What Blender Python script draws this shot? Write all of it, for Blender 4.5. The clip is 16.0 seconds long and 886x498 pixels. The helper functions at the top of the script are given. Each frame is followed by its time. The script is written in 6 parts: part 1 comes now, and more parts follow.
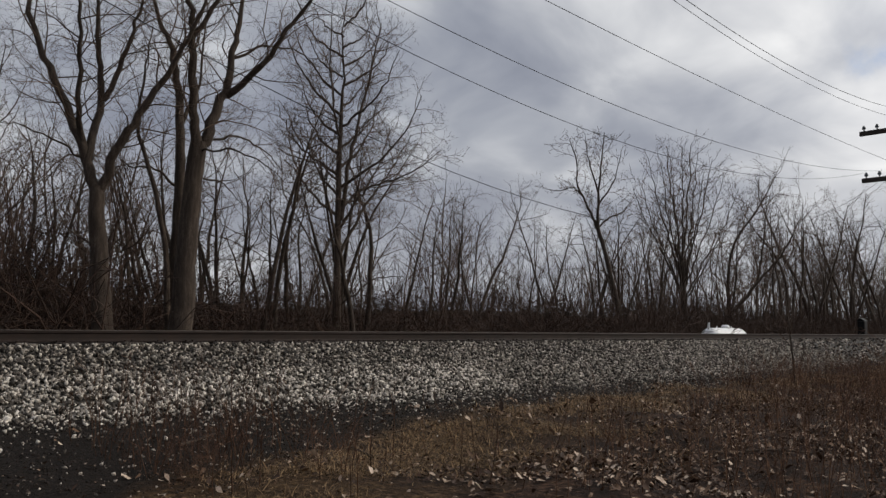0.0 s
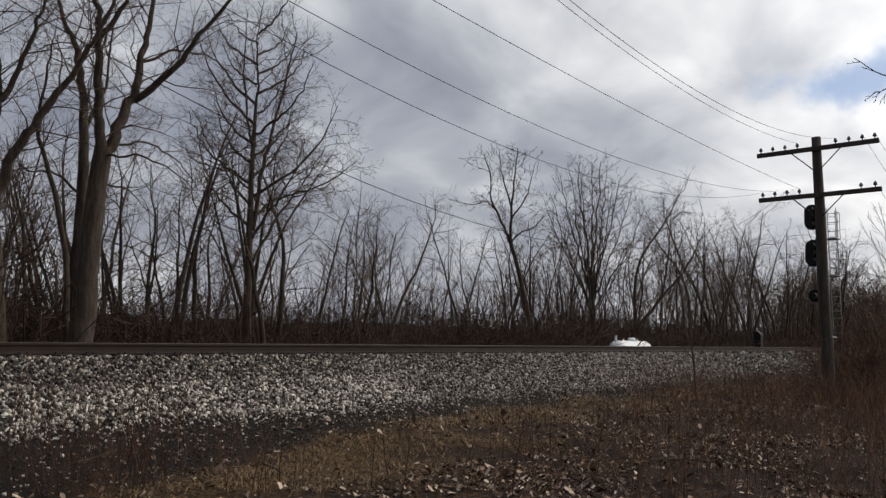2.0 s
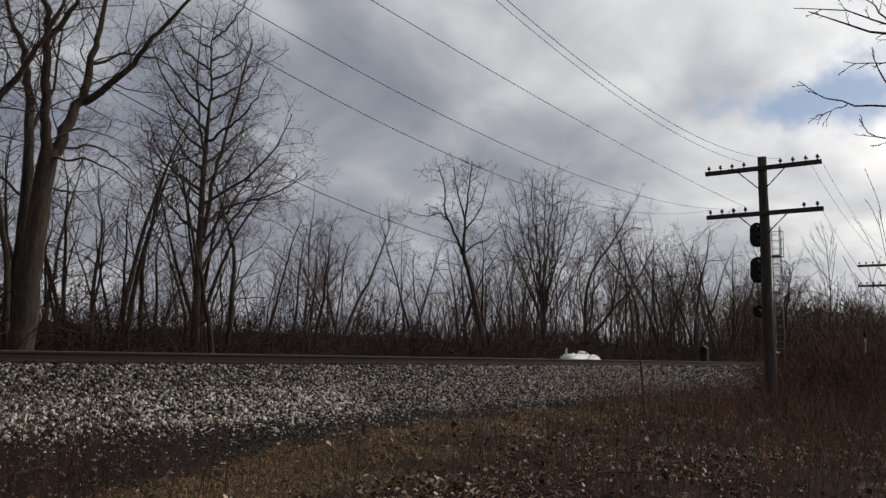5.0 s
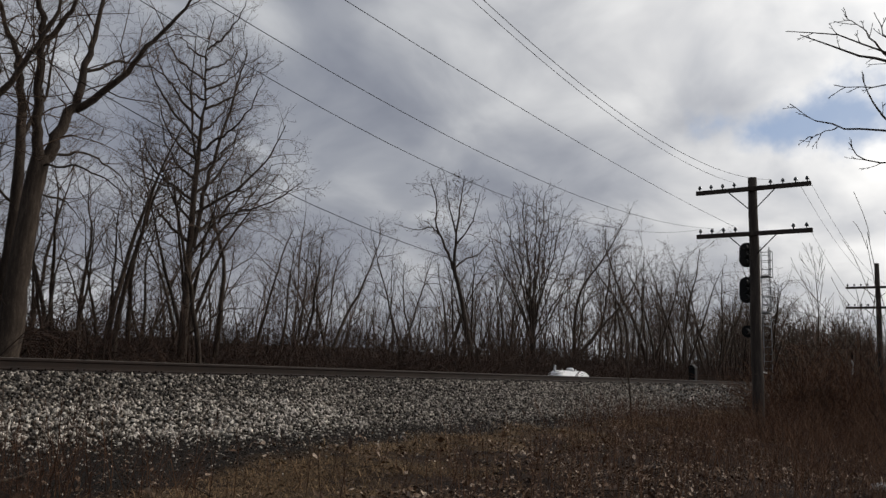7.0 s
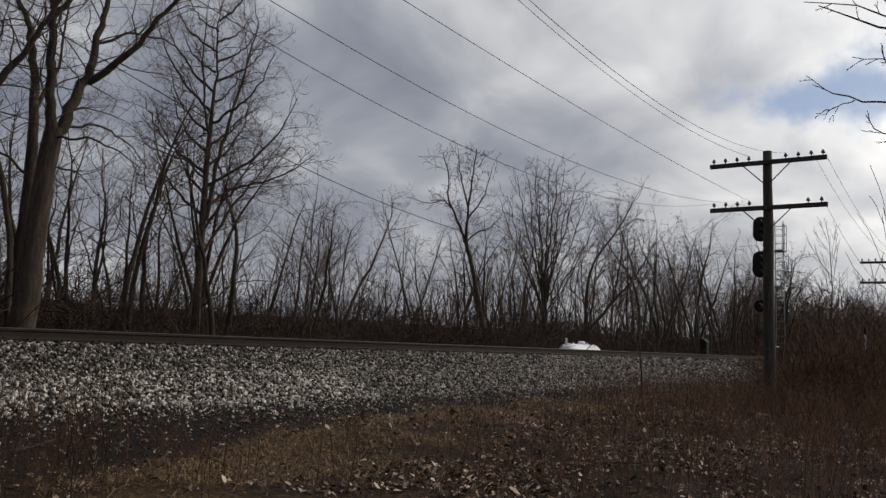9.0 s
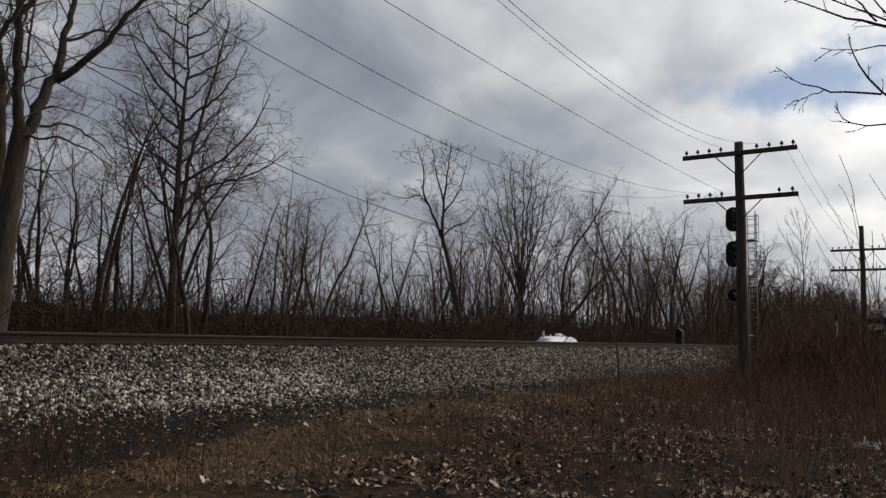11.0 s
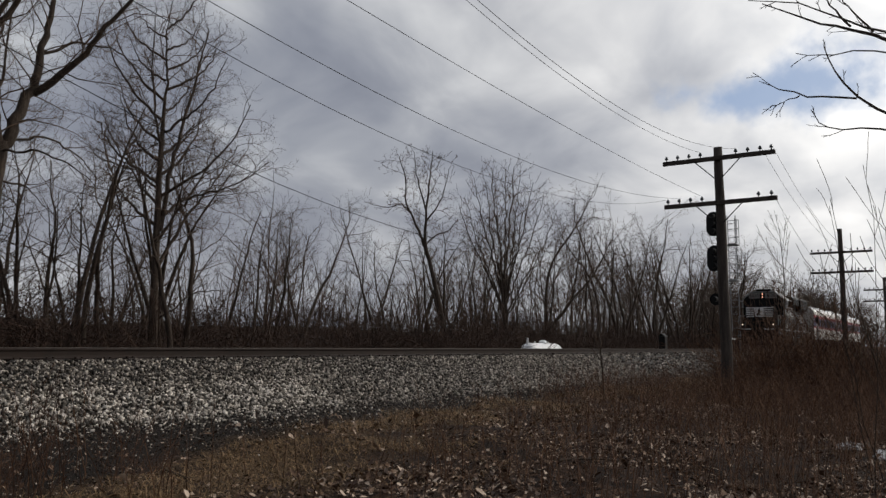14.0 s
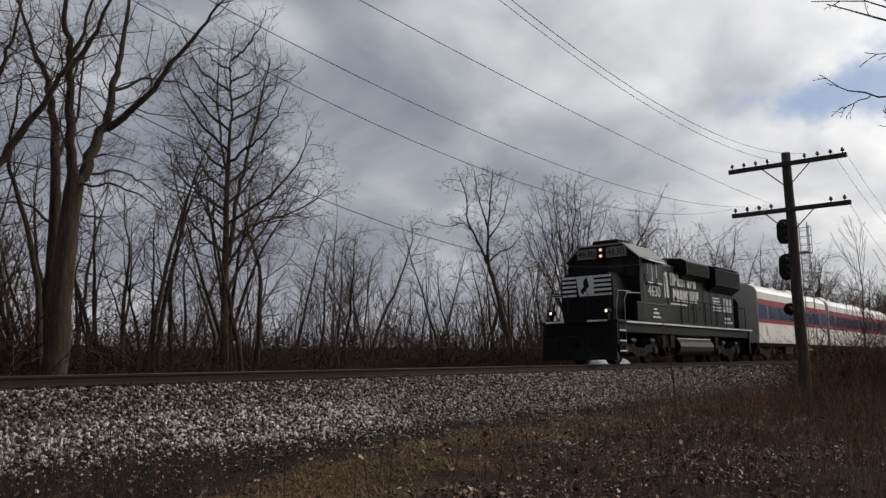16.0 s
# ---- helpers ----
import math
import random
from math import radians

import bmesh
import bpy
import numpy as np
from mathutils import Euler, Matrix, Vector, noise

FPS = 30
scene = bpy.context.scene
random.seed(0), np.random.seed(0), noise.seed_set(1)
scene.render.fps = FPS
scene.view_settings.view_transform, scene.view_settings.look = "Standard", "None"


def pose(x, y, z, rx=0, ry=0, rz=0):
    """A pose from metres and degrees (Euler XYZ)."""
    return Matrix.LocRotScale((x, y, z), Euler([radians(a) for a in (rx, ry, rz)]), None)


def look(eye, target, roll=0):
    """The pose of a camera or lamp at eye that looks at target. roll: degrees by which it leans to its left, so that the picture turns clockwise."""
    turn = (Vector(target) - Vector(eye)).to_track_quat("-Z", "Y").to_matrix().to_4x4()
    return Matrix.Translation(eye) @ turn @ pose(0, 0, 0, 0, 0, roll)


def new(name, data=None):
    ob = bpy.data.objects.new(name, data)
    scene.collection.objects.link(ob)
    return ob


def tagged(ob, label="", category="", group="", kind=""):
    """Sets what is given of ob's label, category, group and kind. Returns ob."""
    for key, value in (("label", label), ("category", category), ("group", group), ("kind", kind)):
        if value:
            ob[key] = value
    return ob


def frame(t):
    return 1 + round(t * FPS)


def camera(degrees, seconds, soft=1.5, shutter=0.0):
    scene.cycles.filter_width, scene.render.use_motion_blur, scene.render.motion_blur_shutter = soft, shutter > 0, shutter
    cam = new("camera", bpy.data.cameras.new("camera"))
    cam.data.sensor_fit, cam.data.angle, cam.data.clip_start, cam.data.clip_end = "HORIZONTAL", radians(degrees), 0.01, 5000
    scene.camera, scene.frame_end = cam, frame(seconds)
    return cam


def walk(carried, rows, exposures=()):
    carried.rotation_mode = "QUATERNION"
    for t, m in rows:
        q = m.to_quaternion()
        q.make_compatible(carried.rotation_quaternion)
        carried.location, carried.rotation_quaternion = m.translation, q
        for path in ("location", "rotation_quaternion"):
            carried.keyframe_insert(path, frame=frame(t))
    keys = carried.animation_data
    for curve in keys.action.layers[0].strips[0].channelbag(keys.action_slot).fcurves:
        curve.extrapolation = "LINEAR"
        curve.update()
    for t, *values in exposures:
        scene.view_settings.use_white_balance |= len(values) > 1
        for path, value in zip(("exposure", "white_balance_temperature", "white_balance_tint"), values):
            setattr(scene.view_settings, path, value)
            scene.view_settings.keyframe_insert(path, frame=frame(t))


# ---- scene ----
cam = camera(57.2, 16.0, 1.4)
EYE = 1.6
ROWS = [
    (0.0, 95.61, -0.55, -44.73),
    (0.5, 94.21, 0.07, -45.46),
    (1.0, 94.42, -0.46, -48.98),
    (1.5, 95.24, -0.72, -49.66),
    (2.0, 96.54, -0.62, -50.82),
    (2.5, 97.92, -0.33, -53.01),
    (3.0, 97.56, -0.03, -53.65),
    (3.5, 97.41, -0.26, -53.98),
    (4.0, 97.21, -0.82, -54.09),
    (6.5, 98.03, -1.73, -54.83),
    (7.0, 98.42, -2.16, -55.01),
    (7.5, 97.73, -2.29, -54.98),
    (8.0, 97.11, -0.97, -55.60),
    (8.5, 96.94, -1.01, -54.67),
    (9.0, 96.50, -2.45, -54.20),
    (11.5, 96.51, -1.16, -56.19),
    (12.0, 97.23, -1.35, -56.31),
    (12.5, 97.01, -1.10, -56.12),
    (13.0, 96.75, -0.78, -56.73),
    (13.5, 96.70, -0.63, -57.14),
    (14.0, 96.80, -0.38, -56.86),
    (14.5, 97.07, -0.22, -57.04),
    (15.0, 97.30, -0.04, -56.63),
    (15.5, 97.64, 0.18, -55.20),
    (16.0, 98.10, 0.89, -52.23),
]
EXPOSURE = [(0.0, -0.05), (0.5, 0.15), (1.5, 0.08), (2.0, 0.05), (2.5, -0.08), (3.5, -0.25), (12.0, -0.25), (14.5, -0.2), (16.0, -0.18)]
walk(cam, [(t, pose(0, 0, EYE, rx, ry, rz)) for t, rx, ry, rz in ROWS], EXPOSURE)

# ---- world and sun ----
RAIL_Z, TRACK_Y = 1.52, 14.1
SUN_AZ, SUN_EL = -38.0, 26.0


def nodes_of(m):
    m.use_nodes = True
    t = m.node_tree
    t.nodes.clear()
    return t, t.nodes, t.links


def node(t, kind, links=None, **props):
    n = t.nodes.new(kind)
    for k, v in props.items():
        if k == "op":
            n.operation = v
        elif k == "blend":
            n.blend_type = v
        elif k == "data":
            n.data_type = v
    for key, v in (links or {}).items():
        if isinstance(v, bpy.types.NodeSocket):
            t.links.new(v, n.inputs[key])
        else:
            n.inputs[key].default_value = v
    return n


def ramp(t, fac, stops):
    n = t.nodes.new("ShaderNodeValToRGB")
    t.links.new(fac, n.inputs[0])
    e = n.color_ramp.elements
    while len(e) < len(stops):
        e.new(0.5)
    for k, (p, c) in zip(e, stops):
        k.position, k.color = p, (*c, 1)
    return n.outputs[0]


def direction(az, el):
    a, e = radians(az), radians(el)
    return Vector((math.cos(e) * math.cos(a), math.cos(e) * math.sin(a), math.sin(e)))


def make_world():
    w = bpy.data.worlds.new("sky")
    scene.world = w
    t, nn, ll = nodes_of(w)
    sky = node(t, "ShaderNodeTexSky")
    sky.sky_type, sky.sun_disc = "NISHITA", False
    sky.sun_elevation, sky.sun_rotation = radians(SUN_EL), radians(90 - SUN_AZ)
    co = node(t, "ShaderNodeTexCoord").outputs["Generated"]
    sep = node(t, "ShaderNodeSeparateXYZ", {0: co})
    zz = node(t, "ShaderNodeMath", {0: sep.outputs[2], 1: 0.42}, op="ADD").outputs[0]
    zz = node(t, "ShaderNodeMath", {0: zz, 1: 0.05}, op="MAXIMUM").outputs[0]
    px = node(t, "ShaderNodeMath", {0: sep.outputs[0], 1: zz}, op="DIVIDE").outputs[0]
    py = node(t, "ShaderNodeMath", {0: sep.outputs[1], 1: zz}, op="DIVIDE").outputs[0]
    flat = node(t, "ShaderNodeCombineXYZ", {0: px, 1: py, 2: 7.9}).outputs[0]
    big = node(t, "ShaderNodeTexNoise", {"Vector": flat, "Scale": 4.2, "Detail": 5.0, "Roughness": 0.46, "Distortion": 0.35}).outputs[0]
    broad = node(t, "ShaderNodeTexNoise", {"Vector": flat, "Scale": 1.1, "Detail": 2.0}).outputs[0]
    big = node(t, "ShaderNodeMath", {0: big, 1: 0.74, 2: node(t, "ShaderNodeMath", {0: broad, 1: 0.26}, op="MULTIPLY").outputs[0]}, op="MULTIPLY_ADD").outputs[0]
    # glow round the hidden sun
    sd = direction(SUN_AZ + 8, SUN_EL + 1)
    dot = node(t, "ShaderNodeVectorMath", {0: co, 1: sd}, op="DOT_PRODUCT").outputs["Value"]
    near = node(t, "ShaderNodeMapRange", {0: dot, 1: 0.3, 2: 0.95, 3: 0.0, 4: 1.0}).outputs[0]
    near = node(t, "ShaderNodeMath", {0: near, 1: 2.65}, op="POWER").outputs[0]
    low = node(t, "ShaderNodeMapRange", {0: sep.outputs[2], 1: 0.03, 2: 0.24, 3: 0.5, 4: 1.0}).outputs[0]
    near = node(t, "ShaderNodeMath", {0: near, 1: low}, op="MULTIPLY").outputs[0]
    grey = ramp(t, big, [(0.36, (0.24, 0.262, 0.325)), (0.45, (0.31, 0.333, 0.395)), (0.54, (0.40, 0.422, 0.475)), (0.66, (0.62, 0.637, 0.67))])
    warm = ramp(t, big, [(0.36, (1.1, 1.115, 1.15)), (0.45, (1.5, 1.495, 1.475)), (0.55, (2.0, 1.955, 1.87)), (0.66, (2.5, 2.43, 2.3))])
    # paler cloud low over the horizon
    haze = node(t, "ShaderNodeMapRange", {0: sep.outputs[2], 1: 0.04, 2: 0.24, 3: 0.26, 4: 0.0}).outputs[0]
    grey = node(t, "ShaderNodeMixRGB", {0: haze, 1: grey, 2: (0.68, 0.665, 0.655, 1)}).outputs[0]
    cloud = node(t, "ShaderNodeMixRGB", {0: near, 1: grey, 2: warm}).outputs[0]
    # a rift of clear sky
    rift_dir = direction(9.4, 16.6)
    off = node(t, "ShaderNodeVectorMath", {0: co, 1: rift_dir}, op="SUBTRACT").outputs[0]
    off = node(t, "ShaderNodeVectorMath", {0: off, 1: (6.5, 6.5, 21.0)}, op="MULTIPLY").outputs[0]
    dist = node(t, "ShaderNodeVectorMath", {0: off}, op="LENGTH").outputs["Value"]
    wisp = node(t, "ShaderNodeTexNoise", {"Vector": co, "Scale": 11.0, "Detail": 5.0, "Roughness": 0.55}).outputs[0]
    dist = node(t, "ShaderNodeMath", {0: wisp, 1: 3.2, 2: dist}, op="MULTIPLY_ADD").outputs[0]
    rift = node(t, "ShaderNodeMapRange", {0: dist, 1: 1.72, 2: 2.72, 3: 0.85, 4: 0.0})
    rift.interpolation_type = "SMOOTHSTEP"
    tint = node(t, "ShaderNodeMixRGB", {0: 1.0, 1: sky.outputs[0], 2: (0.03, 0.03, 0.03, 1)}, blend="MULTIPLY").outputs[0]
    clear = node(t, "ShaderNodeMixRGB", {0: 0.75, 1: tint, 2: (0.42, 0.58, 0.88, 1)}).outputs[0]
    col = node(t, "ShaderNodeMixRGB", {0: rift.outputs[0], 1: cloud, 2: clear}).outputs[0]
    bg = node(t, "ShaderNodeBackground", {0: col, 1: 1.0})
    out = node(t, "ShaderNodeOutputWorld", {0: bg.outputs[0]})


make_world()
sun = new("sun", bpy.data.lights.new("sun", "SUN"))
sun.data.energy, sun.data.angle, sun.data.color = 1.25, radians(11), (1.0, 0.90, 0.78)
sun.matrix_world = look(direction(SUN_AZ, SUN_EL) * 100, (0, 0, 0))

# ---- materials ----
def surface(name, stops, scale=4.0, rough=(0.7, 0.95), bump=0.3, metal=0.0, fine=6.0, coords="Object", stretch=(1, 1, 1), island=0.0, spec=0.3):
    """A two-scale noisy surface: colour stops, grain, and relief."""
    m = bpy.data.materials.new(name)
    t, nn, ll = nodes_of(m)
    co = node(t, "ShaderNodeNewGeometry").outputs["Position"] if coords == "World" else node(t, "ShaderNodeTexCoord").outputs["Object"]
    co = node(t, "ShaderNodeVectorMath", {0: co, 1: stretch}, op="MULTIPLY").outputs[0]
    a = node(t, "ShaderNodeTexNoise", {"Vector": co, "Scale": scale, "Detail": 4.0}).outputs[0]
    b = node(t, "ShaderNodeTexNoise", {"Vector": co, "Scale": scale * fine, "Detail": 3.0, "Roughness": 0.65}).outputs[0]
    mix = node(t, "ShaderNodeMath", {0: b, 1: 0.45, 2: node(t, "ShaderNodeMath", {0: a, 1: 0.55}, op="MULTIPLY").outputs[0]}, op="MULTIPLY_ADD").outputs[0]
    if island:
        g = node(t, "ShaderNodeNewGeometry").outputs["Random Per Island"]
        o = node(t, "ShaderNodeObjectInfo").outputs["Random"]
        g = node(t, "ShaderNodeMath", {0: g, 1: o}, op="ADD").outputs[0]
        g = node(t, "ShaderNodeMath", {0: g, 1: 1.0}, op="MODULO").outputs[0]
        g = node(t, "ShaderNodeMath", {0: g, 1: 0.5}, op="SUBTRACT").outputs[0]
        mix = node(t, "ShaderNodeMath", {0: g, 1: island, 2: mix}, op="MULTIPLY_ADD").outputs[0]
    col = ramp(t, mix, stops)
    ro = node(t, "ShaderNodeMapRange", {0: b, 1: 0.3, 2: 0.7, 3: rough[0], 4: rough[1]}).outputs[0]
    bs = node(t, "ShaderNodeBsdfPrincipled", {"Base Color": col, "Roughness": ro, "Metallic": metal, "Specular IOR Level": spec})
    if bump:
        bp = node(t, "ShaderNodeBump", {"Height": b, "Strength": bump, "Distance": 0.02}).outputs[0]
        t.links.new(bp, bs.inputs["Normal"])
    node(t, "ShaderNodeOutputMaterial", {0: bs.outputs[0]})
    return m


def tone(c, lo=0.75, hi=1.25):
    return [(0.3, tuple(v * lo for v in c)), (0.7, tuple(min(1, v * hi) for v in c))]


def paint(name, c, rough=(0.3, 0.5), bump=0.05, scale=1.5, lo=0.8, hi=1.15, metal=0.0, spec=0.5):
    return surface(name, tone(c, lo, hi), scale, rough, bump, metal, 8.0, spec=spec)


def glow(name, c, strength):
    m = bpy.data.materials.new(name)
    t, nn, ll = nodes_of(m)
    e = node(t, "ShaderNodeEmission", {0: (*c, 1), 1: strength})
    node(t, "ShaderNodeOutputMaterial", {0: e.outputs[0]})
    return m


def ground_material():
    """Dark soil with zones: leaf litter, a dry grass strip, and bare cinders along the ballast."""
    m = bpy.data.materials.new("ground_soil")
    t, nn, ll = nodes_of(m)
    co = node(t, "ShaderNodeNewGeometry").outputs["Position"]
    sep = node(t, "ShaderNodeSeparateXYZ", {0: co})
    wob = node(t, "ShaderNodeTexNoise", {"Vector": co, "Scale": 0.6, "Detail": 4.0}).outputs[0]
    fine = node(t, "ShaderNodeTexNoise", {"Vector": co, "Scale": 14.0, "Detail": 5.0, "Roughness": 0.7}).outputs[0]
    mid = node(t, "ShaderNodeTexNoise", {"Vector": co, "Scale": 2.2, "Detail": 4.0}).outputs[0]
    y = node(t, "ShaderNodeMath", {0: wob, 1: 1.6, 2: sep.outputs[1]}, op="MULTIPLY_ADD").outputs[0]
    damp = node(t, "ShaderNodeMapRange", {0: mid, 1: 0.35, 2: 0.65, 3: -0.10, 4: 0.07}).outputs[0]
    mixed = node(t, "ShaderNodeMath", {0: fine, 1: damp}, op="ADD").outputs[0]
    litter = ramp(t, mixed, [(0.36, (0.007, 0.0034, 0.002)), (0.53, (0.029, 0.0142, 0.0078)), (0.72, (0.115, 0.065, 0.036))])
    straw = ramp(t, fine, [(0.35, (0.022, 0.013, 0.006)), (0.55, (0.072, 0.043, 0.019)), (0.75, (0.18, 0.118, 0.057))])
    grit = node(t, "ShaderNodeTexNoise", {"Vector": co, "Scale": 42.0, "Detail": 4.0, "Roughness": 0.75}).outputs[0]
    cinder = ramp(t, grit, [(0.38, (0.005, 0.004, 0.003)), (0.54, (0.014, 0.0095, 0.0068)), (0.66, (0.042, 0.029, 0.021)), (0.76, (0.15, 0.125, 0.105))])
    low = node(t, "ShaderNodeMapRange", {0: sep.outputs[0], 1: 5.0, 2: 14.0, 3: 5.6, 4: 8.3}).outputs[0]
    yl = node(t, "ShaderNodeMath", {0: y, 1: low}, op="SUBTRACT").outputs[0]
    g0 = node(t, "ShaderNodeMapRange", {0: yl, 1: -0.2, 2: 0.7, 3: 0.0, 4: 1.0}).outputs[0]
    gm = node(t, "ShaderNodeMapRange", {0: mid, 1: 0.38, 2: 0.6, 3: 0.15, 4: 1.0}).outputs[0]
    g0 = node(t, "ShaderNodeMath", {0: g0, 1: gm}, op="MULTIPLY").outputs[0]
    c1 = node(t, "ShaderNodeMixRGB", {0: g0, 1: litter, 2: straw}).outputs[0]
    bend = node(t, "ShaderNodeMapRange", {0: sep.outputs[0], 1: 1.0, 2: 9.0, 3: 6.8, 4: 9.4}).outputs[0]
    yc = node(t, "ShaderNodeMath", {0: y, 1: bend}, op="SUBTRACT").outputs[0]
    g1 = node(t, "ShaderNodeMapRange", {0: yc, 1: -0.15, 2: 0.3, 3: 0.0, 4: 1.0}).outputs[0]
    c2 = node(t, "ShaderNodeMixRGB", {0: g1, 1: c1, 2: cinder}).outputs[0]
    g2 = node(t, "ShaderNodeMapRange", {0: y, 1: 18.4, 2: 19.2, 3: 0.0, 4: 1.0}).outputs[0]
    c3 = node(t, "ShaderNodeMixRGB", {0: g2, 1: c2, 2: litter}).outputs[0]
    bs = node(t, "ShaderNodeBsdfPrincipled", {"Base Color": c3, "Roughness": 0.95, "Specular IOR Level": 0.15})
    bp = node(t, "ShaderNodeBump", {"Height": fine, "Strength": 1.0, "Distance": 0.06}).outputs[0]
    t.links.new(bp, bs.inputs["Normal"])
    node(t, "ShaderNodeOutputMaterial", {0: bs.outputs[0]})
    return m


M_GROUND = ground_material()
M_STONE = surface("ballast_limestone", [(0.2, (0.02, 0.017, 0.013)), (0.42, (0.115, 0.098, 0.081)), (0.60, (0.33, 0.295, 0.25)), (0.85, (0.72, 0.66, 0.58))], 9.0, (0.8, 0.95), 0.4, island=0.75, coords="World")
M_DARKSTONE = surface("darker_limestone", [(0.2, (0.014, 0.0115, 0.009)), (0.42, (0.078, 0.066, 0.055)), (0.62, (0.20, 0.173, 0.145)), (0.86, (0.52, 0.47, 0.40))], 9.0, (0.8, 0.95), 0.4, island=0.75, coords="World")
M_BED = surface("ballast_bed", [(0.35, (0.014, 0.012, 0.010)), (0.55, (0.05, 0.044, 0.038)), (0.7, (0.20, 0.18, 0.155))], 16.0, (0.85, 0.95), 1.0, coords="World", fine=3.0)
M_RUBBLE = surface("cinder_chips", [(0.2, (0.006, 0.0045, 0.0035)), (0.5, (0.022, 0.015, 0.011)), (0.68, (0.06, 0.043, 0.032)), (0.84, (0.50, 0.44, 0.37))], 9.0, (0.8, 0.95), 0.3, island=0.7, coords="World")
M_RAIL = surface("rusted_rail_steel", [(0.3, (0.009, 0.0052, 0.0036)), (0.7, (0.028, 0.0158, 0.0105))], 3.0, (0.7, 0.85), 0.2)
M_RAILTOP = surface("worn_rail_head", tone((0.16, 0.145, 0.13)), 5.0, (0.4, 0.55), 0.05, metal=1.0)
M_TIE = surface("creosoted_tie", tone((0.035, 0.026, 0.02), 0.6, 1.6), 3.0, (0.8, 0.95), 0.6, stretch=(6, 1, 6))
M_POLE = surface("weathered_pole_wood", [(0.3, (0.018, 0.014, 0.012)), (0.55, (0.05, 0.04, 0.033)), (0.75, (0.10, 0.082, 0.068))], 2.5, (0.8, 0.95), 0.7, stretch=(6, 6, 0.7))
M_GLASS_INS = paint("dark_glass_insulator", (0.05, 0.06, 0.065), (0.08, 0.2))
M_WIRE = paint("wire_metal", (0.012, 0.011, 0.010), (0.7, 0.85), spec=0.1)
M_BARK = surface("grey_brown_bark", [(0.3, (0.016, 0.011, 0.008)), (0.5, (0.046, 0.033, 0.024)), (0.7, (0.105, 0.079, 0.06))], 3.0, (0.85, 0.95), 0.8, stretch=(4, 4, 0.8), island=0.1)
M_TWIG = surface("dark_twigs", [(0.3, (0.040, 0.025, 0.0165)), (0.7, (0.122, 0.080, 0.054))], 2.0, (0.8, 0.95), 0.0, island=0.3)
M_WOODS = surface("far_wood_twigs", [(0.3, (0.038, 0.025, 0.0175)), (0.7, (0.112, 0.078, 0.056))], 1.0, (0.85, 0.95), 0.0, island=0.35)
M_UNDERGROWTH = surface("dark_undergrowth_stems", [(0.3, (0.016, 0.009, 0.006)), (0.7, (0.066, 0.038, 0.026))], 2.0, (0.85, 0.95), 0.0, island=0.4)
M_BRUSH = surface("red_brown_brush", [(0.25, (0.026, 0.0115, 0.006)), (0.5, (0.076, 0.035, 0.0185)), (0.75, (0.18, 0.096, 0.054))], 2.0, (0.8, 0.95), 0.0, island=0.5, coords="World")
M_STRAW = surface("dry_straw", [(0.25, (0.042, 0.024, 0.011)), (0.5, (0.165, 0.100, 0.046)), (0.75, (0.36, 0.240, 0.128))], 2.0, (0.8, 0.95), 0.0, island=0.5, coords="World")
M_LEAF = surface("dead_leaves", [(0.15, (0.030, 0.0135, 0.007)), (0.45, (0.07, 0.036, 0.019)), (0.66, (0.19, 0.112, 0.064)), (0.86, (0.58, 0.46, 0.35))], 6.0, (0.5, 0.8), 0.1, island=0.7, coords="World")
M_BLACK = paint("black_loco_paint", (0.0055, 0.0054, 0.0052), (0.25, 0.5), lo=0.5, hi=2.0, spec=0.10)
M_UNDER = surface("grimy_running_gear", [(0.35, (0.004, 0.0035, 0.003)), (0.6, (0.008, 0.0065, 0.0055)), (0.75, (0.02, 0.016, 0.013))], 5.0, (0.6, 0.85), 0.3, spec=0.12)
M_WHITE = paint("white_stencil_paint", (0.62, 0.62, 0.60), (0.4, 0.6))
M_GREY = paint("grey_end_paint", (0.22, 0.22, 0.21), (0.5, 0.7))
M_SILVER = paint("silver_roof", (0.60, 0.60, 0.60), (0.3, 0.45), metal=0.5)
M_CREAM = paint("white_coach_paint", (0.74, 0.72, 0.66), (0.35, 0.55))
M_RED = paint("red_stripe_paint", (0.30, 0.022, 0.03), (0.35, 0.5), spec=0.12)
M_END = paint("pale_grey_end_paint", (0.45, 0.415, 0.365), (0.5, 0.7))
M_BLUE = paint("blue_stripe_paint", (0.012, 0.019, 0.078), (0.3, 0.5), spec=0.08)
M_WINDOW = paint("dark_window_glass", (0.010, 0.014, 0.035), (0.15, 0.25), 0.0, spec=0.06)
M_PANE = paint("black_cab_glass", (0.006, 0.006, 0.007), (0.1, 0.2), 0.0, spec=0.12)
M_BOARD = paint("number_board_glass", (0.20, 0.185, 0.17), (0.3, 0.4), spec=0.2)
M_SLATE = paint("dull_grille_paint", (0.010, 0.010, 0.011), (0.6, 0.8), spec=0.1)
M_FADED = surface("chipped_white_lettering", [(0.34, (0.08, 0.08, 0.078)), (0.44, (0.45, 0.45, 0.44)), (0.58, (0.72, 0.72, 0.70))], 2.2, (0.5, 0.7), 0.1, fine=5.0)
M_TANKGREY = paint("dusty_tank_paint", (0.028, 0.026, 0.024), (0.4, 0.6), spec=0.2)
M_GREENISH = paint("dark_green_black_paint", (0.008, 0.0098, 0.0078), (0.35, 0.55), spec=0.14)
M_LAMP = glow("headlight_lens", (1.0, 0.48, 0.30), 1.5)
